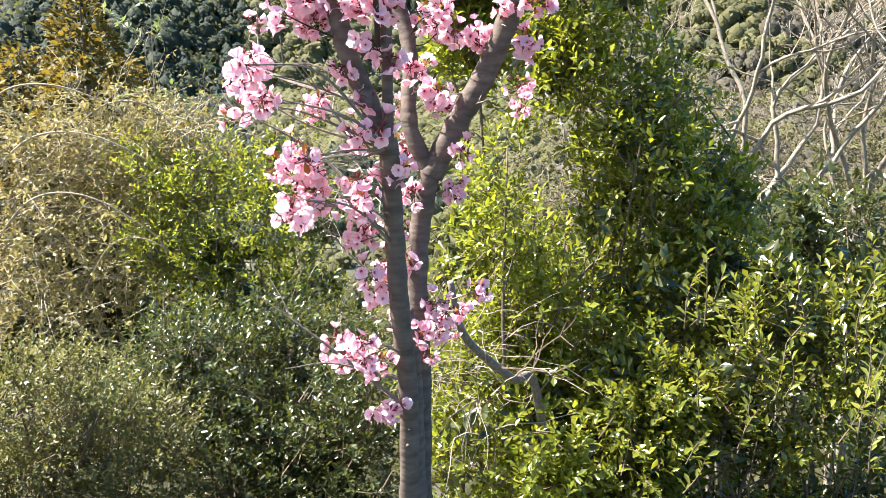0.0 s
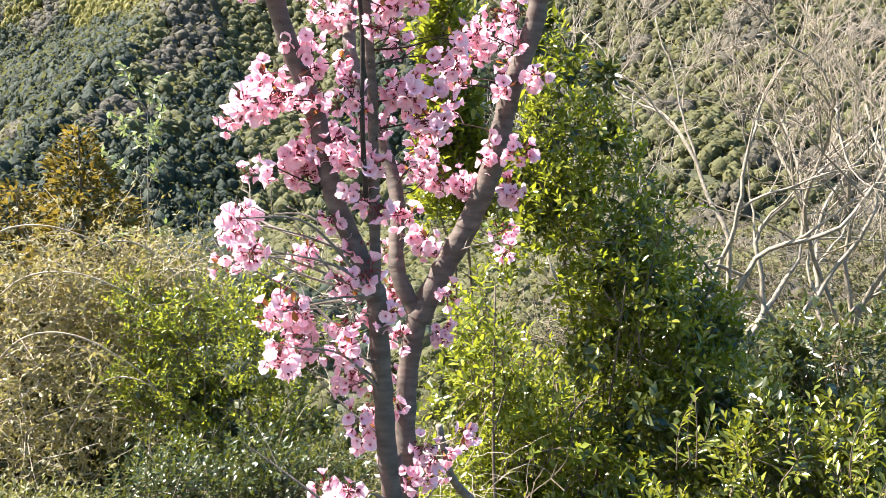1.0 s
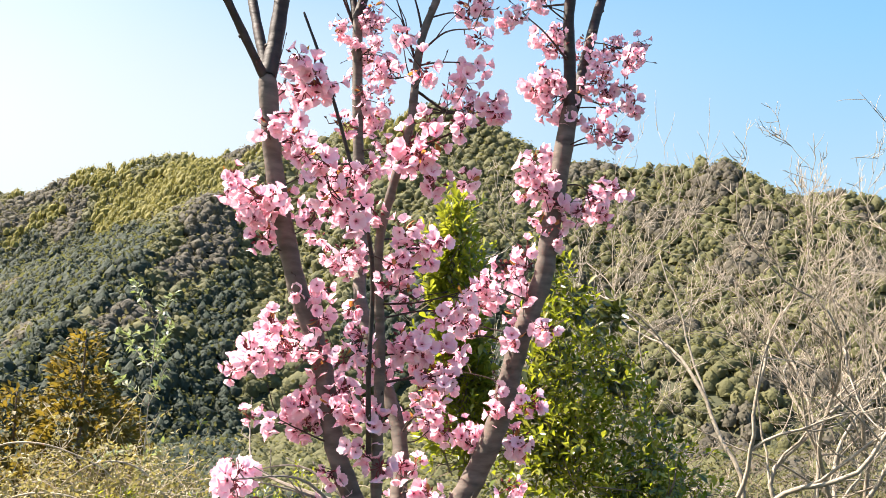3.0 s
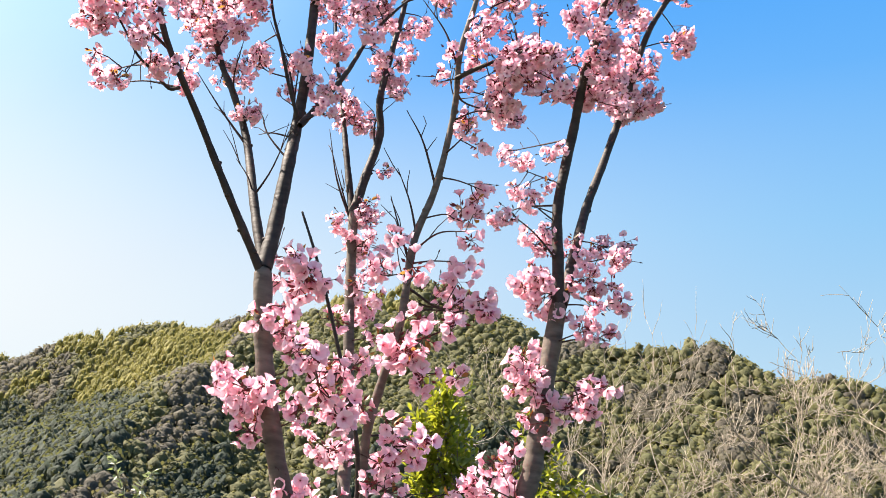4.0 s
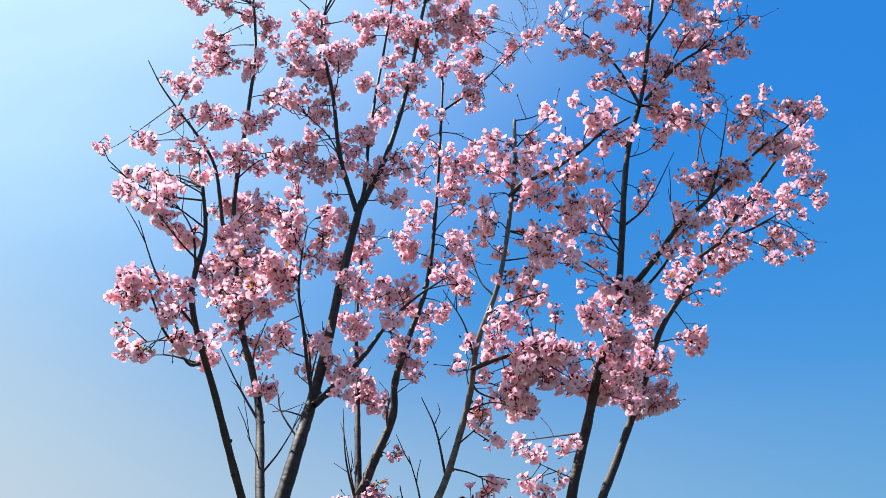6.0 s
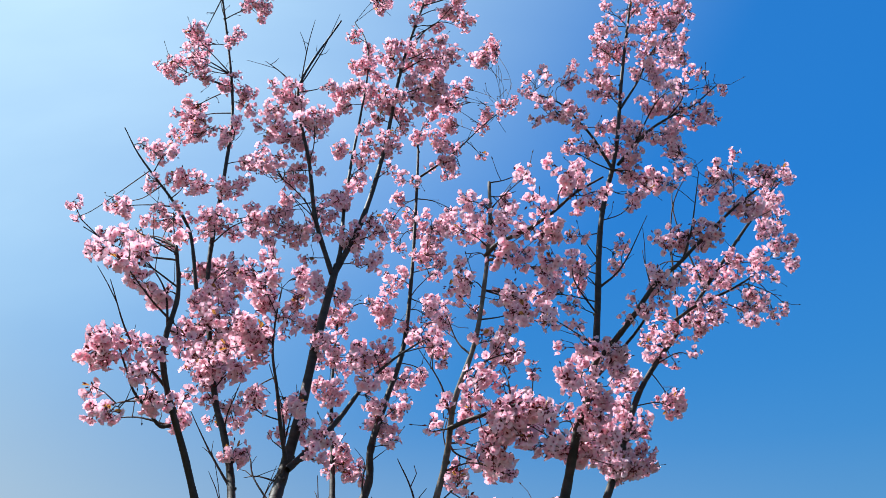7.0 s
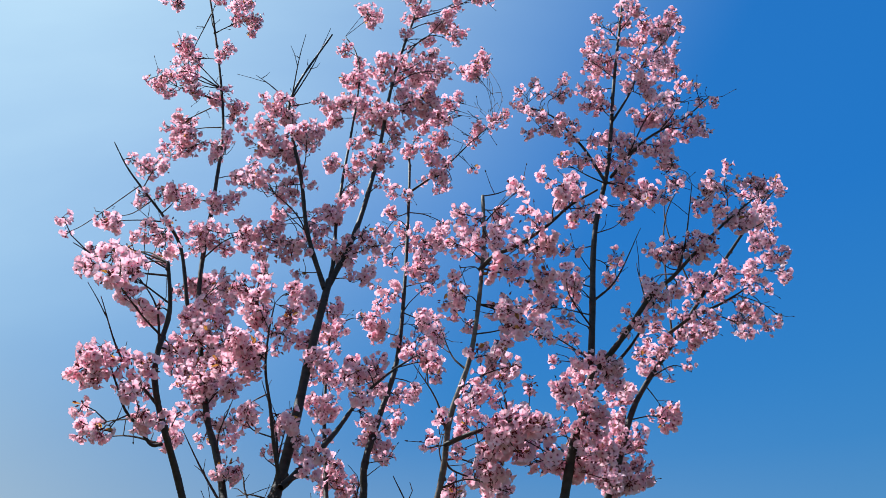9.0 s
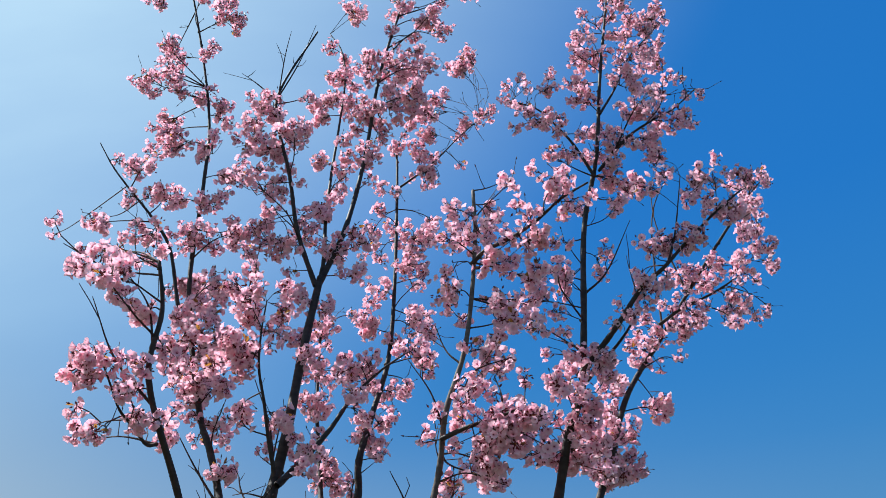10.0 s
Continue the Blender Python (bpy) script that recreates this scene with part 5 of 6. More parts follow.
sprays(limb_middle, (0.98, 0.07, 0.01, 0.02, 0.06, 4), (0.25, 0.18, 0.05, 0.03, 0.05, 2), (0.00, -0.24, -0.09, -0.02, 0.04, 2), (0.97, -0.05, 0.07, 0.00, 0.03, 3), (0.68, 0.05, 0.01, -0.01, 0.03, 3), (0.57, 0.09, 0.02, 0.01, 0.03, 2), (0.91, -0.10, -0.04, 0.03, 0.03, 3), (0.10, -0.02, -0.02, 0.02, 0.05, 2))
sprays(limb_middle, (0.48, 0.14, 0.16, 0.03, 0.04, 2), (0.19, 0.13, -0.03, 0.01, 0.03, 2), (0.65, 0.07, -0.10, 0.03, 0.03, 2), (0.26, 0.20, -0.11, 0.02, 0.02, 1), (0.63, 0.11, 0.09, 0.00, 0.04, 2), (0.41, 0.11, 0.12, 0.01, 0.05, 1), (0.71, 0.16, 0.26, 0.08, 0.03, 4), (0.91, 0.19, 0.15, 0.04, 0.02, 4))
sprays(limb_middle, (0.00, -0.19, -0.05, 0.09, 0.02, 1), (0.00, -0.29, -0.16, 0.12, 0.03, 1), (0.87, -0.02, 0.03, -0.00, 0.03, 1), (0.49, 0.02, -0.09, 0.01, 0.04, 1), (0.91, 0.09, 0.06, 0.01, 0.02, 2), (0.88, 0.12, 0.19, 0.05, 0.02, 2), (0.96, -0.10, -0.03, 0.01, 0.02, 2), (0.80, 0.06, 0.04, -0.00, 0.02, 1))
sprays(limb_middle, (0.00, -0.23, 0.05, -0.05, 0.05, 2), (0.75, -0.01, 0.04, 0.02, 0.05, 2), (0.52, 0.14, 0.02, 0.01, 0.01, 1), (0.32, 0.12, 0.11, 0.01, 0.01, 1), (0.90, 0.03, -0.03, -0.01, 0.01, 1), (0.14, 0.00, -0.00, 0.01, 0.01, 1), (0.20, -0.01, 0.03, 0.01, 0.01, 1), (0.53, 0.14, -0.15, 0.01, 0.05, 1))
sprays(limb_middle, (0.49, 0.22, 0.27, 0.06, 0.01, 1), (0.00, -0.19, -0.19, -0.01, 0.01, 1), (0.43, 0.15, -0.15, 0.03, 0.01, 1), (0.00, -0.37, 0.03, 0.16, 0.01, 1), (0.80, 0.14, -0.10, 0.02, 0.01, 1), (0.27, 0.05, -0.09, 0.00, 0.01, 1), (1.00, 0.10, -0.03, 0.04, 0.01, 1), (0.00, -0.25, -0.33, 0.14, 0.01, 1))
sprays(limb_middle, (0.00, -0.40, 0.13, 0.07, 0.01, 1), (0.96, 0.10, -0.13, 0.04, 0.01, 1))
sprays(limb_twiggy, (0.54, -0.03, 0.00, 0.00, 0.07, 7), (0.77, -0.03, -0.03, 0.00, 0.05, 6), (0.23, -0.03, 0.02, 0.03, 0.05, 4), (0.09, -0.03, 0.02, 0.02, 0.04, 4), (0.49, -0.05, -0.11, -0.00, 0.07, 3), (0.40, -0.01, 0.00, 0.02, 0.06, 2), (0.66, -0.02, 0.03, 0.02, 0.03, 1), (0.49, -0.10, 0.10, 0.01, 0.01, 1))
sprays(limb_twiggy, (0.57, -0.08, -0.11, -0.01, 0.01, 1))
sprays(limb_back, (0.69, -0.08, 0.01, 0.01, 0.06, 7), (0.90, 0.02, -0.00, 0.01, 0.06, 7), (0.20, 0.03, -0.06, 0.04, 0.06, 5), (0.96, -0.01, 0.03, 0.00, 0.06, 9), (0.41, 0.05, 0.04, 0.03, 0.06, 5), (0.94, 0.04, -0.07, 0.04, 0.05, 5), (0.82, 0.01, 0.01, -0.02, 0.04, 2), (0.04, -0.04, 0.03, 0.00, 0.04, 2))
sprays(limb_back, (0.76, -0.02, 0.05, 0.01, 0.02, 2), (0.65, -0.01, -0.04, 0.02, 0.02, 2), (0.33, 0.09, -0.01, 0.04, 0.02, 1), (0.16, 0.07, 0.08, 0.04, 0.02, 1), (0.86, 0.04, 0.05, 0.02, 0.02, 1), (0.84, 0.06, -0.06, 0.01, 0.02, 1), (1.00, 0.08, 0.04, 0.01, 0.01, 1), (0.35, 0.10, -0.11, 0.08, 0.01, 1))
sprays(limb_back, (0.47, 0.04, -0.03, 0.02, 0.01, 1))
sprays(limb_back_top, (0.45, -0.01, 0.02, -0.00, 0.05, 13), (0.75, 0.06, -0.04, 0.01, 0.06, 12), (0.55, 0.04, 0.05, 0.02, 0.06, 10), (0.66, -0.10, 0.01, 0.04, 0.05, 10), (0.68, 0.09, -0.01, -0.01, 0.07, 8), (0.79, 0.09, -0.03, -0.02, 0.08, 19), (0.71, -0.09, 0.02, 0.03, 0.05, 6), (1.00, 0.06, -0.05, 0.14, 0.03, 5))
sprays(limb_back_top, (0.98, 0.01, -0.05, 0.00, 0.03, 5), (0.82, -0.12, 0.14, -0.02, 0.03, 4), (0.70, 0.12, 0.07, -0.00, 0.03, 4), (0.00, 0.04, -0.02, -0.00, 0.05, 6), (0.80, -0.01, 0.05, -0.00, 0.03, 4), (0.50, 0.03, 0.09, 0.01, 0.02, 3), (0.82, 0.18, 0.09, 0.03, 0.02, 3), (0.79, -0.08, 0.11, 0.02, 0.05, 4))
sprays(limb_back_top, (0.80, -0.09, -0.04, 0.04, 0.02, 3), (0.64, 0.02, 0.00, 0.01, 0.02, 3), (0.73, 0.12, -0.05, 0.01, 0.02, 2), (0.14, 0.06, 0.01, -0.00, 0.02, 1), (0.45, 0.09, -0.12, 0.01, 0.02, 2), (0.30, -0.05, 0.06, 0.01, 0.02, 2), (0.84, -0.07, 0.01, 0.03, 0.02, 2), (0.59, 0.10, 0.06, 0.00, 0.02, 2))
sprays(limb_back_top, (0.38, 0.08, -0.03, 0.01, 0.01, 1), (0.70, 0.10, -0.13, 0.04, 0.01, 1))
sprays(limb_back_straight, (0.75, -0.01, -0.01, 0.00, 0.05, 12), (0.86, 0.01, -0.02, -0.01, 0.07, 17), (0.50, 0.01, 0.02, 0.03, 0.06, 12), (0.96, 0.00, 0.02, 0.01, 0.03, 4), (0.54, 0.04, -0.08, 0.01, 0.02, 3), (0.96, 0.03, -0.08, 0.02, 0.02, 3), (1.00, 0.13, 0.17, 0.19, 0.02, 2), (0.00, 0.03, 0.01, 0.00, 0.02, 2))
sprays(limb_back_straight, (0.00, -0.04, -0.09, -0.03, 0.02, 2), (0.68, 0.00, 0.01, -0.01, 0.02, 1))
sprays(limb_right, (0.92, -0.06, -0.02, 0.02, 0.07, 8), (0.35, -0.07, 0.03, 0.04, 0.05, 4), (0.57, -0.15, -0.09, 0.03, 0.07, 5), (0.67, -0.10, 0.01, 0.05, 0.08, 6), (0.88, -0.01, -0.02, 0.02, 0.08, 5), (0.35, 0.08, 0.03, 0.02, 0.03, 3), (0.92, 0.11, 0.10, 0.01, 0.06, 5), (0.63, -0.13, 0.14, 0.06, 0.06, 3))
sprays(limb_right, (0.20, 0.13, -0.13, 0.04, 0.05, 2), (0.04, 0.04, -0.02, 0.02, 0.04, 1), (0.65, -0.12, -0.11, 0.04, 0.02, 2), (0.96, 0.11, -0.11, 0.02, 0.03, 2), (0.45, -0.04, -0.01, 0.03, 0.03, 2), (0.49, -0.14, 0.05, 0.04, 0.04, 1), (0.59, 0.04, -0.06, 0.01, 0.03, 1), (0.76, -0.05, 0.09, 0.01, 0.02, 1))
sprays(limb_right, (0.59, -0.15, 0.09, 0.04, 0.02, 1), (0.45, 0.08, 0.03, 0.03, 0.02, 1), (0.98, 0.01, 0.03, 0.02, 0.02, 1), (0.96, 0.18, -0.00, 0.04, 0.02, 1), (0.16, -0.05, 0.04, 0.04, 0.01, 1), (0.63, -0.04, 0.05, 0.01, 0.01, 1), (0.90, 0.14, -0.05, 0.04, 0.01, 1), (0.59, 0.05, -0.18, 0.01, 0.01, 1))
sprays(limb_right, (0.43, 0.05, -0.10, 0.05, 0.01, 1))
sprays(limb_right_upright, (0.34, 0.04, 0.05, 0.01, 0.07, 28), (0.03, -0.05, -0.01, 0.01, 0.07, 11), (0.21, -0.13, -0.00, 0.04, 0.07, 7), (0.86, -0.06, 0.03, -0.01, 0.07, 13), (0.78, -0.05, -0.04, 0.05, 0.05, 8), (0.56, -0.16, 0.04, 0.04, 0.05, 8), (0.31, -0.12, -0.01, 0.03, 0.05, 9), (0.57, -0.09, -0.06, 0.03, 0.04, 4))
sprays(limb_right_upright, (0.51, -0.01, 0.03, -0.01, 0.05, 7), (0.77, -0.01, 0.05, 0.02, 0.03, 6), (0.12, -0.04, -0.01, 0.01, 0.04, 5), (0.82, -0.10, 0.02, 0.01, 0.03, 6), (0.66, -0.05, 0.04, 0.02, 0.04, 5), (0.91, -0.02, -0.00, 0.01, 0.05, 5), (0.73, -0.01, 0.00, 0.02, 0.05, 6), (0.70, 0.17, 0.10, 0.01, 0.04, 5))
sprays(limb_right_upright, (0.39, 0.05, -0.01, -0.00, 0.04, 9), (0.61, 0.07, 0.00, -0.02, 0.06, 4), (0.43, 0.01, -0.05, 0.02, 0.06, 11), (0.55, -0.08, -0.00, 0.02, 0.03, 2), (0.04, -0.12, 0.06, 0.03, 0.04, 1), (0.94, 0.14, 0.10, 0.04, 0.03, 5), (0.95, 0.03, 0.01, -0.02, 0.03, 5), (0.70, 0.07, 0.04, -0.00, 0.03, 5))
sprays(limb_right_upright, (0.88, -0.11, 0.05, 0.04, 0.03, 4), (0.86, -0.13, -0.01, 0.06, 0.03, 4), (0.36, -0.09, 0.07, 0.04, 0.03, 4), (0.83, -0.11, -0.07, 0.01, 0.03, 3), (0.90, 0.08, -0.09, 0.04, 0.02, 3), (0.87, 0.05, -0.02, 0.04, 0.02, 3), (0.18, -0.18, 0.21, 0.03, 0.02, 3), (0.68, 0.11, 0.02, -0.00, 0.02, 3))
sprays(limb_right_upright, (0.26, -0.19, 0.22, 0.04, 0.02, 2), (0.40, -0.08, -0.12, 0.02, 0.02, 3), (0.60, -0.05, 0.09, -0.00, 0.05, 4), (0.51, -0.18, -0.11, 0.02, 0.02, 2), (0.88, -0.10, -0.06, 0.02, 0.02, 2), (0.16, -0.03, 0.11, 0.01, 0.02, 2), (0.62, -0.10, 0.09, 0.03, 0.02, 2), (0.55, -0.14, -0.25, 0.05, 0.02, 2))
sprays(limb_right_upright, (0.25, -0.05, 0.04, 0.01, 0.02, 2), (0.48, -0.05, -0.07, 0.02, 0.02, 2), (0.58, -0.15, 0.02, 0.06, 0.02, 1), (0.64, 0.10, -0.06, 0.03, 0.05, 2), (0.17, -0.10, -0.03, 0.01, 0.02, 1), (0.60, -0.07, -0.05, 0.05, 0.02, 1), (0.09, -0.18, -0.29, 0.04, 0.01, 1), (0.49, -0.12, 0.01, 0.03, 0.01, 1))
sprays(limb_right_upright, (0.23, -0.03, -0.09, 0.00, 0.01, 1), (0.16, -0.10, -0.13, 0.02, 0.01, 1))
sprays(limb_right_outer, (0.52, -0.03, 0.02, 0.03, 0.08, 38), (0.71, -0.02, 0.00, 0.02, 0.07, 16), (0.46, 0.01, -0.00, 0.02, 0.05, 20), (0.84, -0.02, 0.01, 0.03, 0.07, 16), (0.98, 0.02, -0.01, -0.00, 0.07, 13), (1.00, 0.06, 0.04, 0.13, 0.07, 12), (0.59, 0.16, 0.01, 0.03, 0.04, 7), (0.07, 0.08, -0.03, 0.00, 0.06, 6))
sprays(limb_right_outer, (0.77, 0.05, -0.04, -0.03, 0.05, 10), (0.50, 0.08, 0.04, -0.01, 0.05, 12), (0.18, 0.10, 0.02, -0.01, 0.06, 7), (0.86, 0.09, -0.07, 0.00, 0.05, 5), (0.64, -0.07, -0.00, 0.01, 0.04, 9), (0.59, -0.03, 0.04, 0.03, 0.04, 9), (0.14, 0.02, 0.01, 0.02, 0.04, 4), (0.05, 0.17, 0.09, -0.01, 0.03, 2))
sprays(limb_right_outer, (0.80, 0.09, 0.07, -0.01, 0.02, 3), (0.96, 0.06, 0.10, 0.00, 0.02, 3), (0.88, 0.04, 0.07, 0.03, 0.02, 3), (0.95, 0.06, -0.16, -0.03, 0.02, 2), (0.52, 0.12, 0.13, -0.01, 0.02, 3), (0.12, 0.13, -0.06, 0.02, 0.02, 3), (0.54, 0.07, -0.02, 0.00, 0.02, 2), (0.98, 0.11, 0.11, -0.00, 0.02, 2))
sprays(limb_right_outer, (0.00, 0.09, -0.08, -0.03, 0.02, 1), (0.66, 0.11, 0.16, -0.01, 0.02, 2), (1.00, 0.22, 0.21, 0.34, 0.01, 2), (0.68, 0.14, -0.11, -0.01, 0.01, 1))
sprays(limb_right_side, (0.92, -0.01, 0.00, 0.00, 0.06, 10), (0.41, 0.02, 0.04, 0.01, 0.06, 7), (0.10, 0.06, 0.03, -0.01, 0.05, 10), (0.76, 0.01, 0.01, -0.00, 0.05, 6), (0.31, 0.01, 0.02, -0.00, 0.05, 4), (1.00, 0.06, 0.08, 0.18, 0.05, 6), (0.00, -0.05, 0.05, 0.01, 0.03, 5), (0.86, -0.04, -0.12, 0.03, 0.05, 3))
sprays(limb_right_side, (0.57, 0.03, 0.08, 0.01, 0.02, 2), (1.00, -0.06, 0.06, 0.13, 0.02, 1), (0.12, 0.01, -0.05, -0.02, 0.02, 1), (0.59, -0.05, 0.14, 0.08, 0.01, 1))
sprays(limb_left_out, (0.45, -0.03, 0.04, 0.00, 0.08, 12), (0.88, 0.08, 0.09, 0.06, 0.05, 7), (0.02, -0.04, 0.07, 0.00, 0.04, 7), (0.05, 0.01, -0.05, 0.01, 0.03, 7), (0.52, 0.07, -0.08, 0.05, 0.03, 6), (0.48, -0.19, -0.07, -0.08, 0.03, 4), (0.60, 0.04, 0.04, 0.06, 0.02, 3), (0.62, -0.03, -0.01, -0.01, 0.02, 2))
sprays(limb_left_out, (0.67, 0.09, -0.09, 0.06, 0.02, 2), (0.60, -0.15, 0.05, -0.06, 0.02, 1), (0.24, -0.04, 0.10, 0.03, 0.01, 1), (0.69, -0.35, 0.24, -0.07, 0.01, 1))
sprays(limb_left_centre, (0.29, -0.02, -0.06, 0.01, 0.05, 10), (0.71, -0.02, -0.00, -0.00, 0.04, 10), (0.65, 0.02, 0.03, 0.02, 0.04, 9), (1.00, 0.11, -0.10, 0.11, 0.04, 8), (0.65, -0.12, 0.05, -0.01, 0.04, 7), (0.63, -0.04, -0.05, 0.02, 0.04, 7), (0.61, -0.07, 0.00, -0.01, 0.03, 6), (1.00, 0.12, 0.04, 0.24, 0.03, 5))
sprays(limb_left_centre, (0.45, -0.06, 0.01, 0.00, 0.03, 5), (0.39, 0.02, 0.04, -0.02, 0.03, 4), (0.35, 0.06, -0.09, 0.04, 0.03, 4), (0.73, 0.04, 0.08, 0.02, 0.02, 3), (0.43, 0.07, -0.04, 0.04, 0.02, 3), (0.84, -0.08, -0.04, 0.01, 0.02, 3), (0.84, 0.02, 0.02, 0.01, 0.02, 3), (0.51, 0.03, -0.03, 0.02, 0.02, 3))
sprays(limb_left_centre, (0.78, -0.08, 0.08, 0.01, 0.02, 2), (0.18, -0.01, -0.01, 0.02, 0.02, 2))
sprays(limb_left_front, (0.66, -0.07, -0.03, -0.00, 0.07, 28), (0.97, -0.06, 0.06, 0.02, 0.04, 10), (0.34, 0.02, 0.01, 0.01, 0.04, 4), (0.80, 0.04, 0.01, 0.02, 0.05, 4), (1.00, -0.11, -0.03, 0.02, 0.03, 5), (0.83, -0.02, -0.15, 0.02, 0.03, 4), (0.23, -0.09, -0.06, 0.01, 0.02, 3), (1.00, 0.04, 0.13, 0.07, 0.02, 3))
sprays(limb_left_front, (1.00, 0.04, 0.00, 0.06, 0.02, 2), (1.00, -0.10, 0.14, 0.24, 0.02, 2), (0.46, -0.09, 0.16, 0.02, 0.01, 1))
sprays(limb_left_low, (1.00, -0.03, -0.00, 0.00, 0.05, 12), (0.43, -0.00, 0.00, -0.00, 0.07, 5), (0.49, -0.12, 0.07, 0.01, 0.04, 3), (0.74, 0.04, -0.02, 0.01, 0.02, 2), (0.00, -0.20, 0.06, 0.04, 0.02, 2), (0.54, 0.01, -0.11, -0.11, 0.01, 1))
sprays(limb_cross, (0.77, -0.07, 0.04, 0.02, 0.06, 8), (1.00, 0.04, 0.02, 0.04, 0.05, 8), (0.71, -0.04, -0.05, 0.04, 0.05, 7), (0.54, 0.03, 0.02, 0.01, 0.07, 6), (0.26, -0.00, -0.01, 0.00, 0.04, 3), (0.89, 0.12, -0.05, -0.00, 0.03, 3), (0.03, 0.07, -0.05, 0.00, 0.02, 2), (1.00, 0.09, 0.05, 0.15, 0.02, 2))
sprays(limb_middle_side, (0.46, 0.03, 0.03, -0.01, 0.07, 13), (0.77, 0.01, -0.02, -0.01, 0.06, 7), (0.54, -0.03, -0.05, 0.01, 0.03, 2), (0.00, -0.05, 0.02, 0.02, 0.04, 1), (0.23, 0.02, 0.01, -0.03, 0.02, 2), (0.03, 0.13, 0.17, 0.17, 0.02, 2), (0.91, -0.02, 0.09, 0.14, 0.02, 2), (0.66, 0.00, -0.16, -0.04, 0.02, 2))
sprays(limb_middle_side, (0.83, -0.07, 0.11, 0.24, 0.01, 1))
sprays(limb_middle_low, (0.54, 0.02, 0.03, 0.00, 0.06, 35), (0.93, -0.01, -0.01, -0.02, 0.03, 6), (0.29, -0.01, -0.03, -0.03, 0.05, 1), (0.61, -0.01, 0.04, 0.15, 0.01, 1), (0.00, -0.05, 0.02, 0.00, 0.05, 1), (0.82, 0.01, -0.01, 0.10, 0.01, 1))
sprays(limb_right_spur, (0.38, -0.01, 0.01, 0.00, 0.07, 12), (1.00, 0.07, 0.05, 0.02, 0.03, 5), (0.76, -0.15, -0.07, 0.02, 0.04, 4), (0.95, -0.08, -0.01, 0.02, 0.05, 4), (1.00, -0.02, 0.11, 0.25, 0.03, 4), (1.00, -0.02, 0.21, 0.32, 0.02, 2), (0.86, 0.04, -0.01, -0.01, 0.02, 2), (0.05, -0.07, -0.03, 0.02, 0.01, 1))
sprays(limb_right_branch, (0.82, -0.02, -0.04, 0.00, 0.06, 8), (0.57, 0.05, -0.08, -0.06, 0.07, 7), (0.25, 0.02, -0.02, -0.02, 0.06, 8), (1.00, -0.01, -0.06, 0.08, 0.03, 5), (0.71, 0.12, 0.16, -0.00, 0.05, 4), (0.57, 0.07, 0.08, -0.04, 0.04, 4), (1.00, 0.07, -0.09, 0.00, 0.04, 3), (0.00, -0.03, 0.11, 0.11, 0.02, 3))
sprays(limb_right_branch, (0.00, -0.03, -0.02, -0.05, 0.02, 3), (0.54, -0.02, -0.02, 0.02, 0.02, 2), (1.00, 0.14, 0.09, 0.05, 0.02, 2), (1.00, 0.06, 0.03, 0.12, 0.02, 2), (0.36, 0.12, -0.11, -0.19, 0.02, 2), (0.14, -0.04, 0.01, 0.07, 0.01, 1), (0.96, 0.11, 0.02, -0.03, 0.01, 1), (0.82, 0.07, 0.04, -0.02, 0.01, 1))
sprays(limb_right_branch, (0.64, 0.16, -0.01, -0.12, 0.01, 1))
sprays(limb_right_crown, (0.61, -0.07, -0.01, -0.03, 0.06, 10), (1.00, 0.00, 0.01, 0.06, 0.05, 5), (0.18, -0.03, -0.01, -0.01, 0.05, 4), (0.79, 0.07, 0.06, 0.24, 0.03, 4), (0.00, 0.12, 0.06, 0.05, 0.03, 3), (0.00, -0.20, -0.16, -0.05, 0.02, 3), (0.64, 0.07, 0.07, 0.09, 0.02, 2), (0.39, 0.08, 0.07, 0.08, 0.02, 2))
sprays(limb_right_crown, (0.43, -0.03, -0.01, -0.01, 0.02, 2), (0.79, 0.11, 0.19, 0.48, 0.02, 1), (1.00, 0.04, 0.10, 0.31, 0.01, 1))
sprays(limb_right_crest, (0.38, 0.09, 0.02, 0.01, 0.06, 11), (0.71, 0.11, 0.04, -0.01, 0.05, 9), (0.57, 0.02, -0.02, 0.01, 0.07, 11), (1.00, -0.02, 0.04, 0.08, 0.06, 10), (1.00, 0.03, 0.02, 0.19, 0.03, 6), (0.90, 0.02, 0.06, 0.00, 0.03, 6), (1.00, -0.10, 0.11, 0.13, 0.03, 5), (1.00, 0.11, 0.06, 0.27, 0.03, 3))
sprays(limb_right_crest, (0.81, 0.10, -0.03, -0.02, 0.02, 3), (0.29, -0.01, -0.07, 0.03, 0.02, 2), (1.00, -0.00, -0.15, 0.02, 0.02, 2), (0.43, -0.02, 0.05, 0.03, 0.02, 1))
sprays(limb_right_wing, (0.50, -0.04, -0.00, 0.05, 0.07, 18), (0.21, -0.02, 0.00, 0.00, 0.05, 6), (0.68, 0.06, 0.03, -0.03, 0.07, 6), (0.25, 0.08, -0.04, -0.04, 0.04, 8), (0.04, 0.02, -0.04, -0.00, 0.03, 5), (0.96, -0.11, 0.11, 0.10, 0.02, 2), (0.07, 0.07, -0.12, -0.01, 0.02, 2), (0.43, 0.02, -0.24, 0.01, 0.02, 1))
sprays(limb_right_wing, (1.00, -0.03, 0.05, 0.04, 0.02, 1), (0.89, -0.05, -0.08, 0.03, 0.02, 1), (0.50, 0.06, -0.06, -0.06, 0.01, 1), (0.14, 0.12, -0.33, 0.01, 0.01, 1), (0.79, 0.10, 0.07, -0.01, 0.01, 1), (0.96, 0.03, -0.02, -0.02, 0.01, 1))
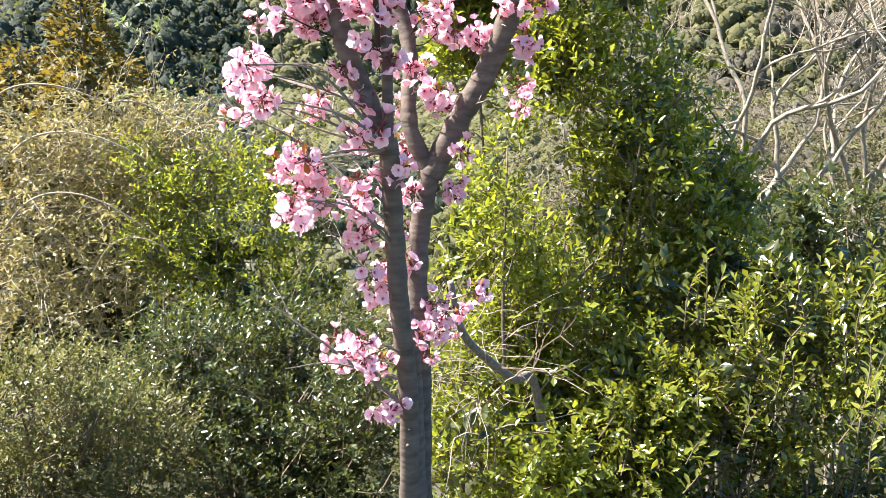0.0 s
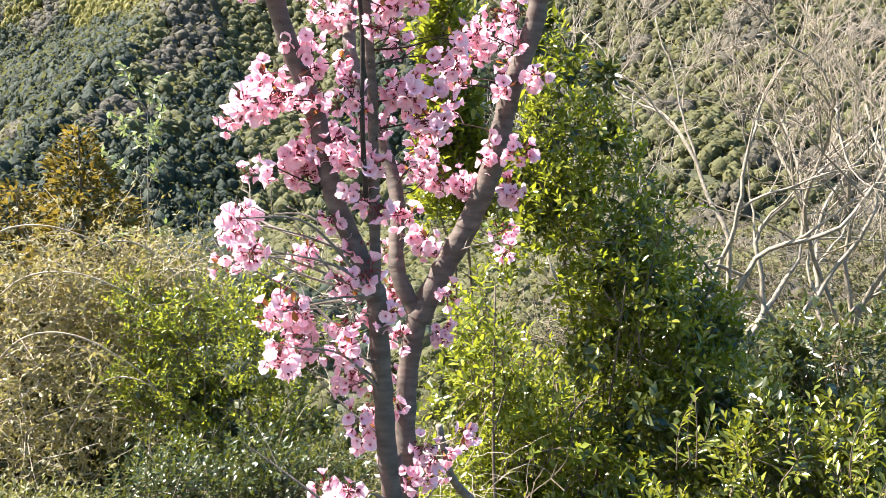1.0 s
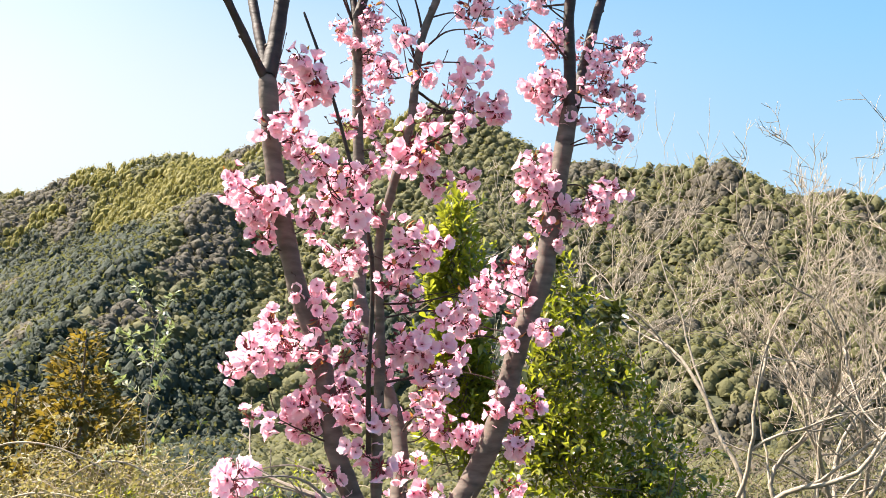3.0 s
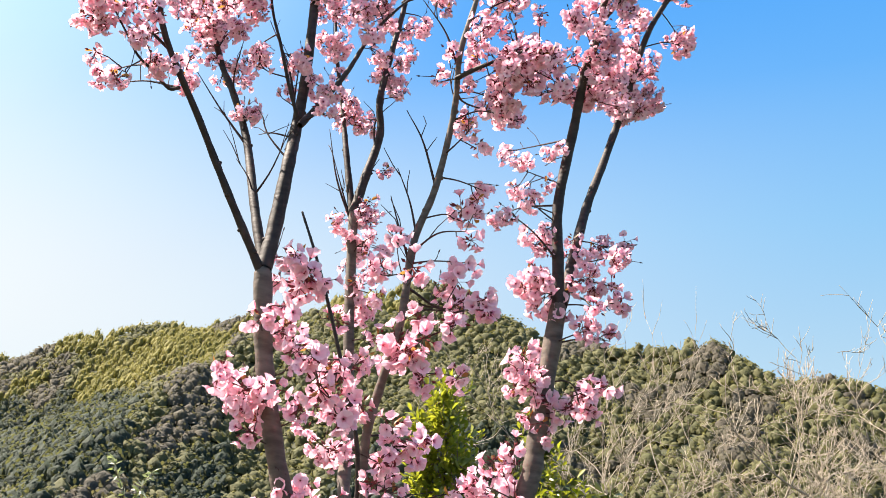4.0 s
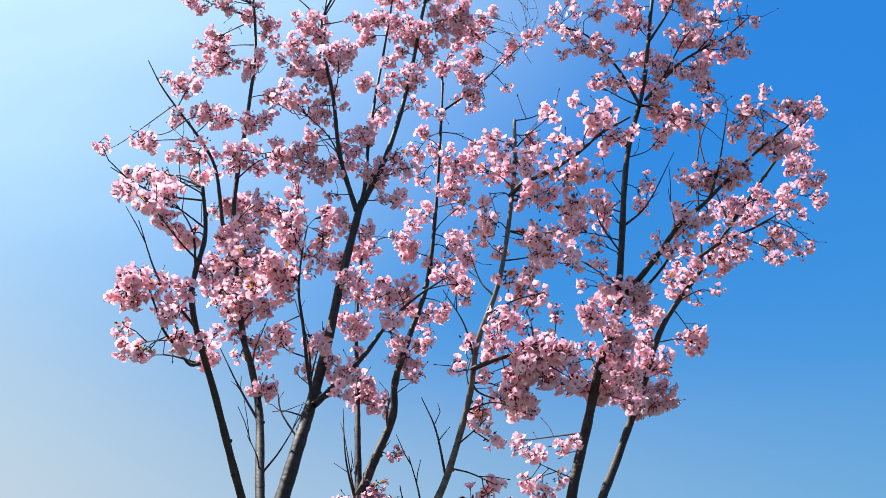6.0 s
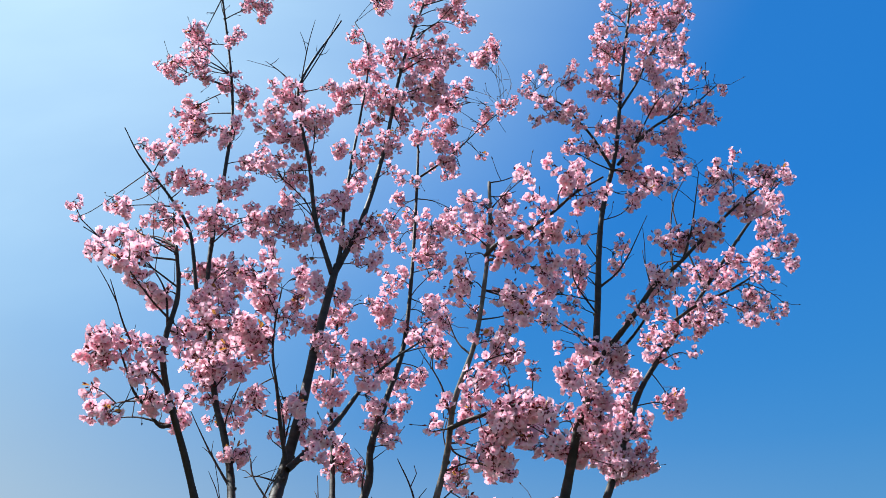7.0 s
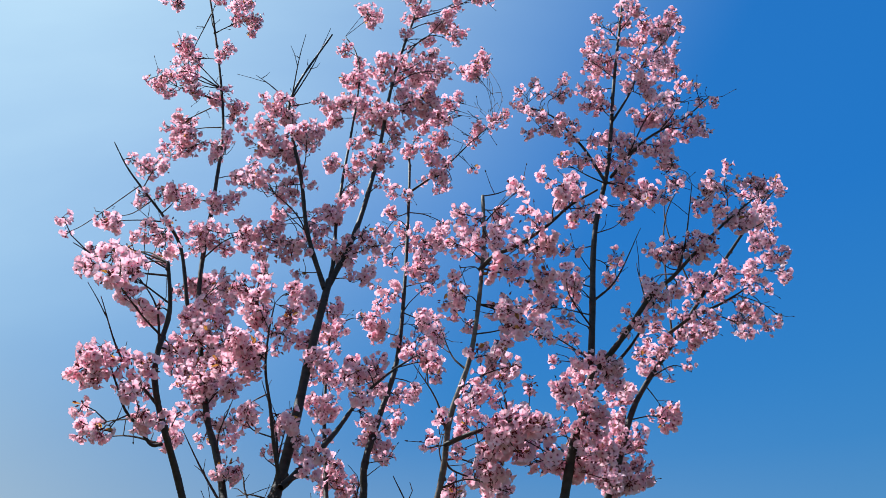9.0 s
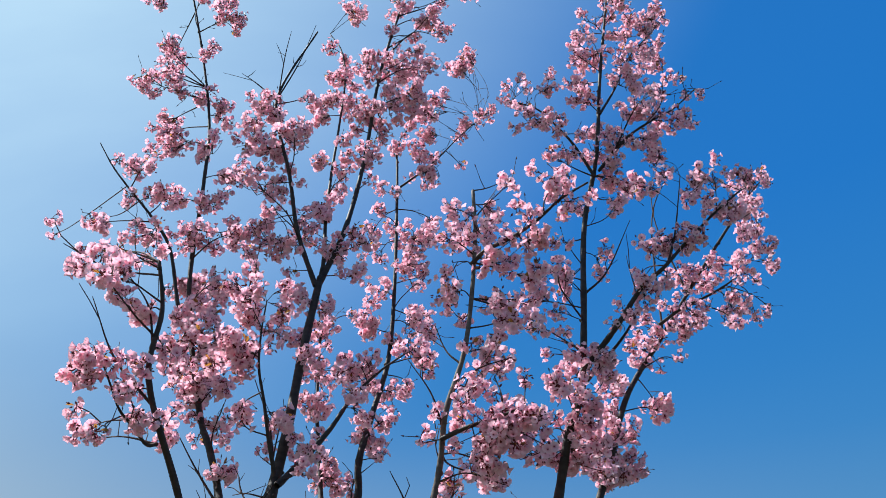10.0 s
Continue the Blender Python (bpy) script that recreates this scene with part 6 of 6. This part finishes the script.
sprays(limb_back_side, (0.54, -0.08, 0.02, 0.06, 0.05, 10), (0.93, -0.01, 0.02, 0.01, 0.06, 7), (0.25, 0.03, -0.02, -0.01, 0.05, 10), (1.00, 0.03, 0.04, 0.11, 0.04, 6), (0.79, -0.21, -0.02, 0.14, 0.04, 8), (1.00, -0.11, -0.25, 0.08, 0.04, 8), (0.93, -0.22, -0.00, 0.15, 0.04, 7), (0.71, -0.14, 0.07, 0.11, 0.03, 7))
sprays(limb_back_side, (1.00, -0.08, 0.17, 0.79, 0.03, 6), (1.00, -0.05, 0.02, 0.51, 0.03, 5), (0.43, 0.03, 0.11, 0.02, 0.03, 4), (1.00, -0.25, 0.27, 0.35, 0.03, 4), (1.00, -0.21, 0.30, 0.55, 0.02, 3), (1.00, -0.18, -0.02, 0.39, 0.02, 3), (0.00, 0.01, -0.02, -0.02, 0.02, 1), (0.61, 0.08, 0.07, 0.00, 0.01, 1))
bare_twigs(limb_middle, (0.62, -0.09, 0.01, 0.23, 2), (0.55, -0.06, 0.01, 0.19, 2), (0.52, -0.06, 0.01, 0.19, 2), (0.75, -0.11, 0, 0.22, 2), (0.7, -0.02, 0, 0.08, 2), (0.82, -0.08, 0.06, 0.18, 2))
bare_twigs(limb_left_back, (0.13, -0.07, 0.02, 0.13, 2), (0.2, -0.21, 0.05, 0.29, 2), (0.13, 0.11, -0.14, 0.15, 2), (0.32, 0.03, -0.11, 0.15, 2))
bare_twigs(limb_left_main, (0.33, -0.11, 0.06, 0.18, 2), (0.52, -0.13, 0.04, 0.4, 2), (0.53, -0.02, 0.06, 0.32, 2), (0.48, -0.12, 0.05, 0.03, 2))
bare_twigs(limb_back_top, (0.2, 0.06, 0.07, 0.26, 2))
bare_twigs(limb_back, (0.97, -0.12, 0.05, 0.4, 2), (0.98, 0.07, 0.07, 0.3, 2), (0.98, -0.1, 0.05, 0.3, 2))
bare_twigs(limb_right_upright, (0.57, 0.2, -0.03, 0.37, 2), (0.45, 0.21, 0, 0.62, 2))
bare_twigs(limb_right_outer, (0.75, 0.18, -0.03, 1.06, 2), (0.82, -0.02, 0.08, 0.94, 2))
bare_twigs(limb_far_left, (0.53, -0.21, -0.11, 0.26, 2), (0.68, -0.13, -0.03, 0.23, 2))
bare_twigs(limb_left_inner, (0.68, 0.08, 0.04, 0.63, 2), (0.68, -0.18, 0.01, 0.18, 2), (0.75, -0.02, 0.01, 0.47, 2))
bare_twigs(stem_a, (0.36, -0.39, -0.12, 0.37, 3), (0.42, -0.30, -0.22, 0.12, 2), (0.80, -0.50, 0.10, 0.36, 3), (0.62, -0.24, 0.05, 0.22, 2))

# ---- dead wood beside the cherry ----
dead = thing("dead_branch", (0.40, 3.02, float(land(0.40, 3.02)[0])), "thick brown dead branch leaning among the shrubs", "branch")
dead_rng = np.random.default_rng(77)
b = Bag()
line = spline([(0.50, 3.60, float(land(0.50, 3.60)[0]) - 0.03), (0.36, 3.30, 0.12), (0.25, 3.04, 0.27), (0.15, 2.88, 0.40), (0.06, 2.75, 0.54), (0.02, 2.70, 0.72)], 6)
tube(b, line, np.linspace(0.020, 0.011, len(line)), 8)
part("stem", b.mesh("stem", LIT_TWIG_DEAD_WOOD, True), dead)
for k in range(3):
    b = Bag()
    q = line[8 + 4 * k]
    wild(dead_rng, b, q, (dead_rng.uniform(-0.7, 0.7), -0.2, dead_rng.uniform(0.1, 0.8)), dead_rng.uniform(0.12, 0.3), 0.004, 1)
    part("side_branch", b.mesh("side_branch", BROWN_BARK), dead)
